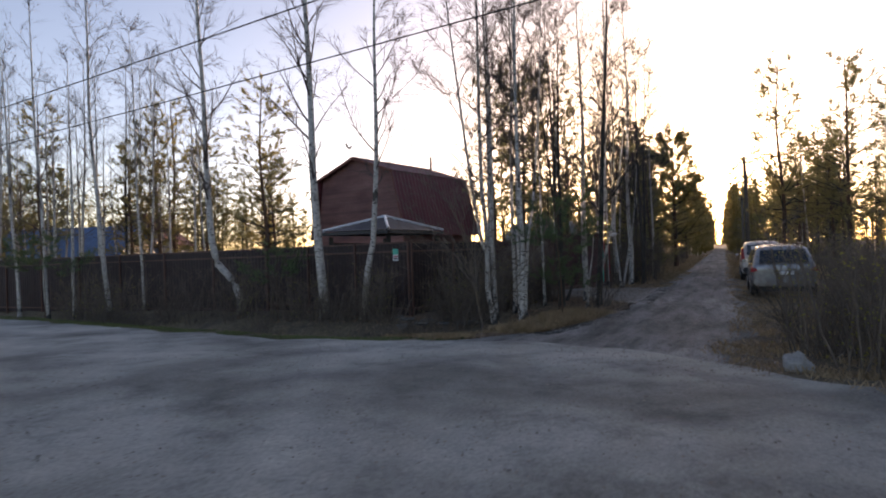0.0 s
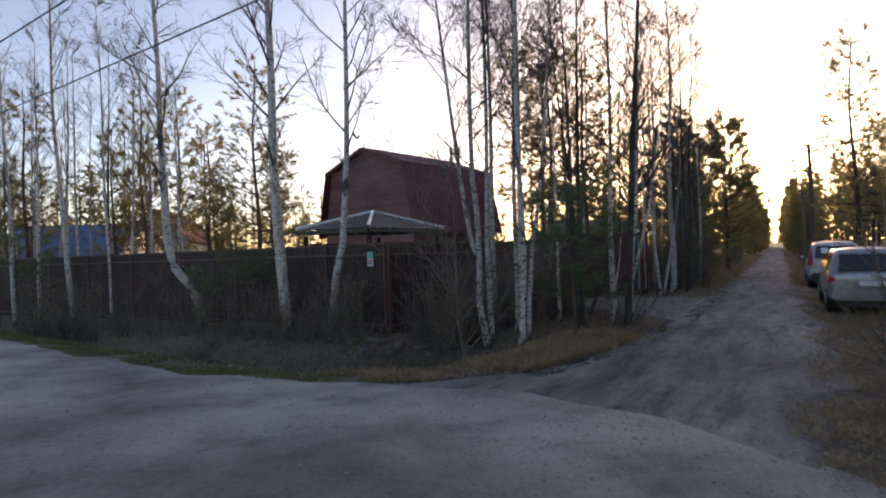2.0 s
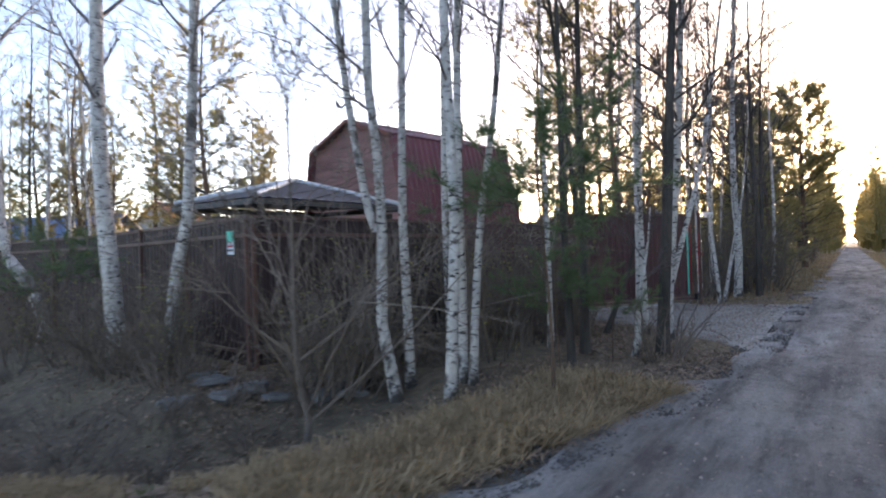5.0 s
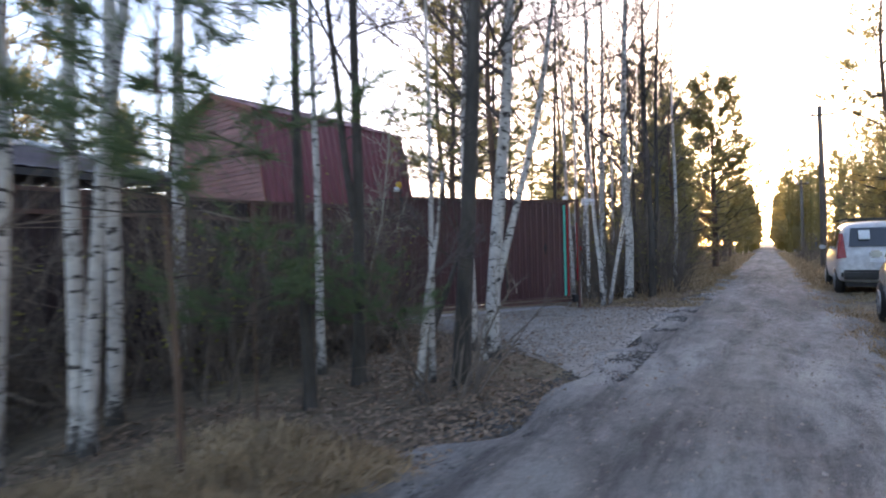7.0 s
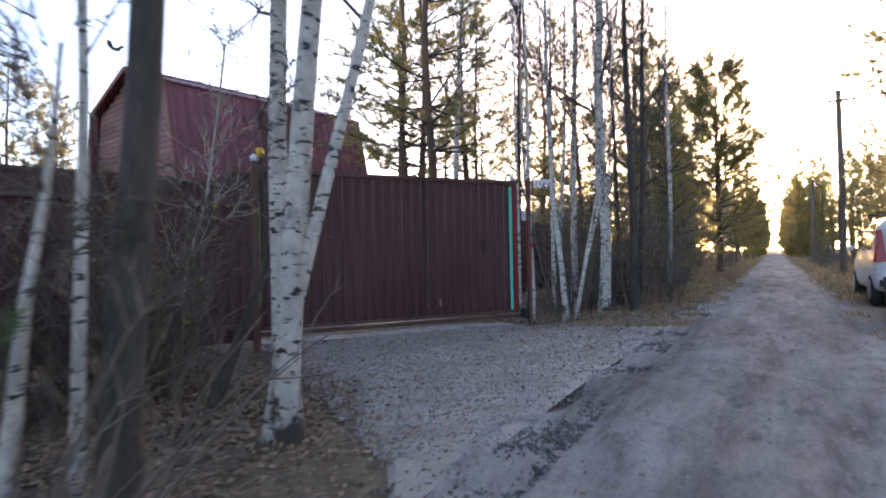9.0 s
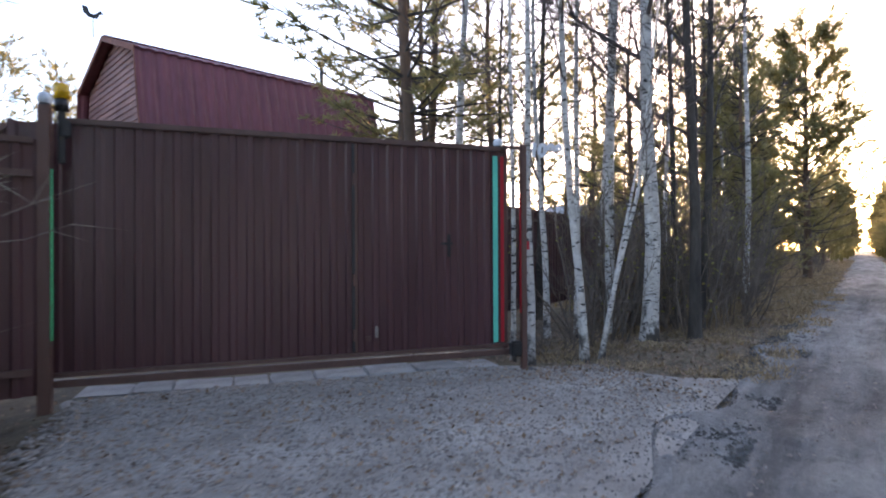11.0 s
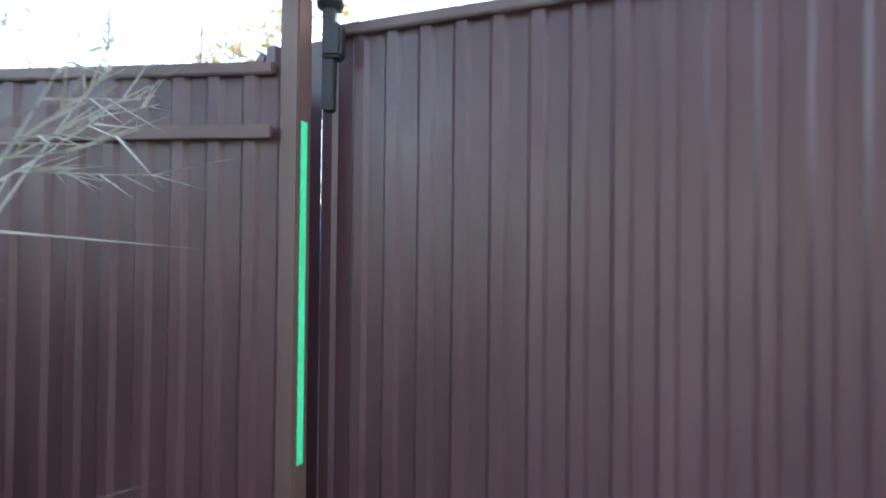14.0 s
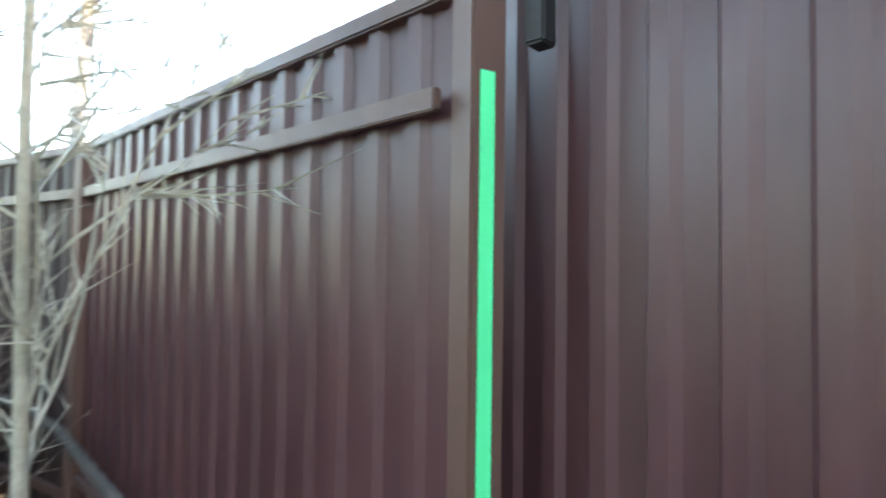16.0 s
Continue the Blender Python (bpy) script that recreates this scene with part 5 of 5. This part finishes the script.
def shrub(name, seed, stems, tall, spread, label, buds=0, mat=None):
    rg = random.Random(seed)
    root = new(name)
    root.empty_display_size = 0.1
    tagged(root, label, "shrub", "thicket shrubs")
    bud = Acc()
    for _ in range(stems):
        acc = Acc()
        az = rg.uniform(0, 6.283)
        base = Vector((math.cos(az), math.sin(az), 0)) * rg.uniform(0, 0.4) + Vector((0, 0, -0.1))
        d = Vector((math.cos(az) * spread, math.sin(az) * spread, 1)).normalized()
        L = tall * rg.uniform(0.5, 1.0)
        q, e, rr = limb(acc, rg, base, d, L, rg.uniform(0.009, 0.021), 5, 7, 0.03, 0.12)
        spray(acc, rg, q, e, rr, int(3 * L) + 2, 0.42 * L, 2, 0.0055, 0.02)
        solid("stem", acc.v, acc.f, mat or M_SHRUB, root)
        for _ in range(buds):
            w = rg.choice(q[2:]) + Vector((rg.gauss(0, 0.12), rg.gauss(0, 0.12), rg.gauss(0, 0.1)))
            a = Vector((rg.gauss(0, 1), rg.gauss(0, 1), rg.gauss(0, 1))).normalized()
            bud.leaf(w, a * 0.05, a.orthogonal().normalized() * 0.018)
    if bud.v:
        tagged(solid("leafage", bud.v, bud.f, M_BUD, root, "opening yellow-green leaves"), kind="stuff")
    return root


S1 = place(shrub("bare_shrub", 81, 11, 2.2, 0.25, "bare brown shrub with fine stems in the thicket"), 8.6, 12.6)
S2 = place(shrub("bare_shrub", 82, 12, 1.6, 0.45, "low spreading bare shrub on the verge"), 12.9, 11.9)
S3 = place(shrub("bare_shrub", 83, 9, 2.6, 0.22, "tall shrub with the first small leaves", buds=10), 11.0, 12.9)
S4 = place(shrub("bare_shrub", 84, 13, 1.2, 0.6, "tangle of low bare stems by the fence"), 10.3, 12.9)
SHRUBS = (S1, S2, S3, S4)
spots = []
for _ in range(60):
    u, w = rng.random(), rng.random()
    spots.append((8.0 + 5.4 * u, 12.0 + 2.5 * u + w * 2.0 * (1 - 0.4 * u)))
for _ in range(48):
    u, w = rng.random(), rng.random()
    spots.append((7.0 - 8.5 * u, 13.9 + 11.5 * u - 0.9 * w))
for _ in range(40):
    u, w = rng.random(), rng.random()
    spots.append(lane_point(26.0 + 34 * u, 3.0 + 2.2 * w))
for _ in range(46):
    u, w = rng.random(), rng.random()
    spots.append(lane_point(11.0 + 34 * u, -5.0 - 3.4 * w - (0 if u > 0.2 else 0.4)))
verge_spots = [lane_point(27.2 + 12 * rng.random(), 2.35 + 2.2 * rng.random()) for _ in range(34)]
low_spots = [along(FAR_EDGE[3:7], 1.6, 4.0)(rng) for _ in range(26)]
for _ in range(6):
    u, w = rng.random(), rng.random()
    spots.append((20.0 + 3.5 * u, 18.0 + 2.6 * u + 1.6 * w))
spots += [(9.6 + 2.8 * rng.random(), 2.4 + 3.6 * rng.random()) for _ in range(16)]
for _ in range(22):
    spots.append(lane_point(11.5 + 5.6 * rng.random(), -3.3 - 2.6 * rng.random()))
for _ in range(60):
    u, w = rng.random(), rng.random()
    spots.append(lane_point(36 + 46 * u, (2.4 + 3 * w) * rng.choice((-1, 1))))
spots += [(9.3 + 3.4 * rng.random(), 1.2 + 4.0 * rng.random()) for _ in range(20)]
spots += [(8.8, 3.2), (9.4, 2.6), (9.6, 3.6), (10.4, 3.9), (10.8, 4.7), (9.2, 1.6), (10.6, 2.6)]
for x, y in spots:
    if inside(np.array(x), np.array(y), ROAD) or seg_dist(np.array(x), np.array(y), RIGHT_EDGE) < 0.75:
        continue
    again(rng.choice(SHRUBS), x, y, rng.uniform(0, 360), rng.uniform(0.6, 1.15))
for x, y in verge_spots:
    again(rng.choice((S1, S3)), x, y, rng.uniform(0, 360), rng.uniform(1.0, 1.5))
for x, y in low_spots:
    again(rng.choice((S2, S4)), x, y, rng.uniform(0, 360), rng.uniform(0.35, 0.65))


# ---- grass, leaves, gravel and rubble ----
def scatter(name, mat, label, category, count, where, make, seed, patch=None):
    rg = random.Random(seed)
    acc = Acc()
    pts = [where(rg) for _ in range(count)]
    zs = height(np.array([p[0] for p in pts]), np.array([p[1] for p in pts]))
    for (x, y), z in zip(pts, zs):
        if patch is not None and noise.noise(Vector((x * 0.9, y * 0.9, seed))) + 0.5 * noise.noise(Vector((x * 3.1, y * 3.1, seed))) < patch:
            continue
        make(acc, rg, Vector((x, y, float(z))))
    ob = solid(name, acc.v, acc.f, mat)
    return tagged(ob, label, category, kind="stuff")


def tuft(tall, lean, wide=0.007, n=5):
    def make(acc, rg, p):
        w = Vector((rg.gauss(0, 1), rg.gauss(0, 1), 0)) * lean
        for _ in range(n):
            q = p + Vector((rg.gauss(0, 0.05), rg.gauss(0, 0.05), -0.01))
            a = Vector((w.x + rg.gauss(0, 0.5), w.y + rg.gauss(0, 0.5), 1.0)).normalized() * tall * rg.uniform(0.5, 1.2)
            b = Vector((rg.gauss(0, 1), rg.gauss(0, 1), 0)).normalized() * wide
            mid = q + a * 0.6
            tip = mid + Vector((a.x, a.y, -a.z * 0.1)) * 0.6
            n0 = len(acc.v)
            acc.v += [q - b, q + b, mid + b * 0.7, mid - b * 0.7, tip]
            acc.f += [(n0, n0 + 1, n0 + 2, n0 + 3), (n0 + 3, n0 + 2, n0 + 4)]
    return make


def flat_leaf(size):
    def make(acc, rg, p):
        a = Vector((rg.gauss(0, 1), rg.gauss(0, 1), rg.gauss(0, 0.35))).normalized() * size * rg.uniform(0.6, 1.3)
        b = Vector((-a.y, a.x, rg.gauss(0, 0.4) * a.length)).normalized() * a.length * 0.35
        acc.leaf(p + Vector((0, 0, rg.uniform(0.012, 0.035))), a, b)
    return make


def pebble(lo, hi, lift=0.03):
    def make(acc, rg, p):
        r = rg.uniform(lo, hi)
        n0 = len(acc.v)
        for v in ((1, 0, 0), (0, 1, 0), (-1, 0, 0), (0, -1, 0), (0, 0, 1)):
            acc.v.append(p + Vector((v[0] + rg.gauss(0, 0.25), v[1] + rg.gauss(0, 0.25), v[2] * 0.7 + rg.gauss(0, 0.12))) * r + Vector((0, 0, lift)))
        acc.f += [(n0, n0 + 1, n0 + 4), (n0 + 1, n0 + 2, n0 + 4), (n0 + 2, n0 + 3, n0 + 4), (n0 + 3, n0, n0 + 4)]
    return make


VERGE = FAR_EDGE[2:13]


def drive_spot(rg):
    """A place on the drive, thinning out towards the lane."""
    while True:
        x, y = rg.uniform(14.2, 19.6), rg.uniform(12.4, 17.25)
        if -0.571 * x + 0.821 * y > 1.55 + 0.35 * rg.random() and x > 14.5:
            return x, y


scatter("dry_grass", M_GRASS, "dead straw-coloured grass on the verge", "grass", 9000, along(VERGE[3:8], 0.05, 1.7), tuft(0.2, 0.9), 1, 0.1)
scatter("dry_grass", M_GRASS, "dead straw-coloured grass along the lane", "grass", 6000, along(FAR_EDGE[11:13], -0.35, 2.4, 0.12, 1.0), tuft(0.16, 0.8), 2, -0.02)
scatter("dry_grass", M_GRASS, "tall straw-coloured grass tussocks at the edge of the thicket", "grass", 1100, along(VERGE[4:9], 0.05, 1.3, 0.1, 0.62), tuft(0.40, 1.1, 0.006, 9), 12)
scatter("green_grass", M_GREENGRASS, "short green grass strip beside the road", "grass", 9000, along(FAR_EDGE[1:7], 0.0, 1.1), tuft(0.10, 0.4), 3, -0.1)
scatter("dry_grass", M_GRASS, "dead grass along the far side of the lane", "grass", 9000, along(RIGHT_EDGE[3:10], -2.6, 0.32), tuft(0.2, 0.7), 4, -0.05)
scatter("dry_grass", M_GRASS, "dead grass and brush beside the far lane", "grass", 9000, lambda rg: lane_point(rg.uniform(31, 95), rg.choice((-1, 1)) * rg.uniform(1.25, 7)), tuft(0.38, 0.7, 0.014), 14)
scatter("fallen_leaves", M_LEAF, "brown fallen leaves along the lane edges", "leaves", 6000, along(RIGHT_EDGE[4:9], -2.5, 0.5), flat_leaf(0.042), 15)
scatter("fallen_leaves", M_LEAF, "brown fallen leaves under the trees", "leaves", 9000, lambda rg: (13.7 + rg.gauss(0, 0.65), 14.2 + rg.gauss(0, 1.1)), flat_leaf(0.042), 5)
scatter("fallen_leaves", M_LEAF, "brown fallen leaves beside the drive", "leaves", 14000, lambda rg: lane_point(rg.uniform(24.6, 33.0), rg.uniform(1.6, 5.0)), flat_leaf(0.042), 6)
scatter("fallen_leaves", M_LEAF, "brown fallen leaves blown over the drive", "leaves", 5200, drive_spot, flat_leaf(0.042), 17)
scatter("fallen_leaves", M_LEAF, "brown fallen leaves on the verge", "leaves", 15000, along(VERGE[4:9], -0.1, 2.4, 0.0, 0.93), flat_leaf(0.042), 16)
scatter("fallen_leaves", M_LEAF, "brown fallen leaves in the ditch", "leaves", 9000, along(VERGE[1:7], 0.8, 5.0), flat_leaf(0.055), 7)
scatter("loose_gravel", M_STONE, "loose crushed stone on the driveway", "gravel", 24000, drive_spot, pebble(0.006, 0.021, 0.022), 8)
scatter("mud_clods", M_MUD, "dark wet mud clods along the edge of the lane", "mud", 9000, along(FAR_EDGE[7:13], -0.42, 0.22, 0.0, 0.75), pebble(0.008, 0.027, 0.016), 18)
scatter("loose_gravel", M_STONE, "loose stones on the dirt lane", "gravel", 5000, lambda rg: lane_point(rg.uniform(8, 40), rg.uniform(-1.6, 1.6)), pebble(0.006, 0.02), 9)
scatter("loose_gravel", M_STONE, "loose stones on the dirt road", "gravel", 3000, lambda rg: (rg.uniform(-2, 8), rg.uniform(1, 10)), pebble(0.006, 0.018), 10)


def rock(name, x, y, size, seed, mat, label, category, flat=1.0):
    rg = random.Random(seed)
    bm = bmesh.new()
    bmesh.ops.create_icosphere(bm, subdivisions=3 if flat == 1.0 else 2, radius=0.5)
    for v in bm.verts:
        n = noise.noise(v.co * 2.2 + Vector((seed, 0, 0)))
        v.co *= 0.85 + 0.5 * n
        v.co = Vector((v.co.x * size[0], v.co.y * size[1], min(max(v.co.z, -0.3), flat) * size[2]))
    ob = part(name, bm, mat)
    ob.matrix_basis = pose(x, y, h(x, y) + size[2] * 0.2, 0, 0, rg.uniform(0, 360))
    return tagged(ob, label, category)


rock("boulder", 8.2, 3.55, (0.5, 0.4, 0.4), 1, M_CONCRETE, "pale grey boulder at the lane corner", "rock")
rg = random.Random(21)
for i in range(12):
    tagged(rock("rubble_slab", 7.4 + rg.uniform(-0.6, 1.6), 13.2 + rg.uniform(-0.9, 0.4), (rg.uniform(0.3, 0.8), rg.uniform(0.25, 0.5), rg.uniform(0.12, 0.3)), 30 + i, M_RUBBLE, "broken pale concrete rubble by the fence corner", "rubble", 0.16), group="rubble heap")


# the low sun between the trees
bm = bmesh.new()
bmesh.ops.create_uvsphere(bm, u_segments=24, v_segments=16, radius=14)
disc = part("backdrop_sun", bm, glow("sun_glow", (1.0, 0.62, 0.25), 12.0), None, "low yellow sun near the horizon", True)
disc.location = sun_dir * 1400
tagged(disc, category="sun", kind="structure")

acc = Acc()
acc.tube([Vector((10.5, 15.32, 0.76)), Vector((11.95, 16.05, 0.62)), Vector((12.9, 16.35, 0.48)), Vector((14.0, 16.62, 0.0))], [0.022, 0.025, 0.03, 0.03], 8)
stick = tagged(solid("fallen_branch", acc.v, acc.f, M_DARKBARK), "thin bare pole leaning low against the fence", "branch")
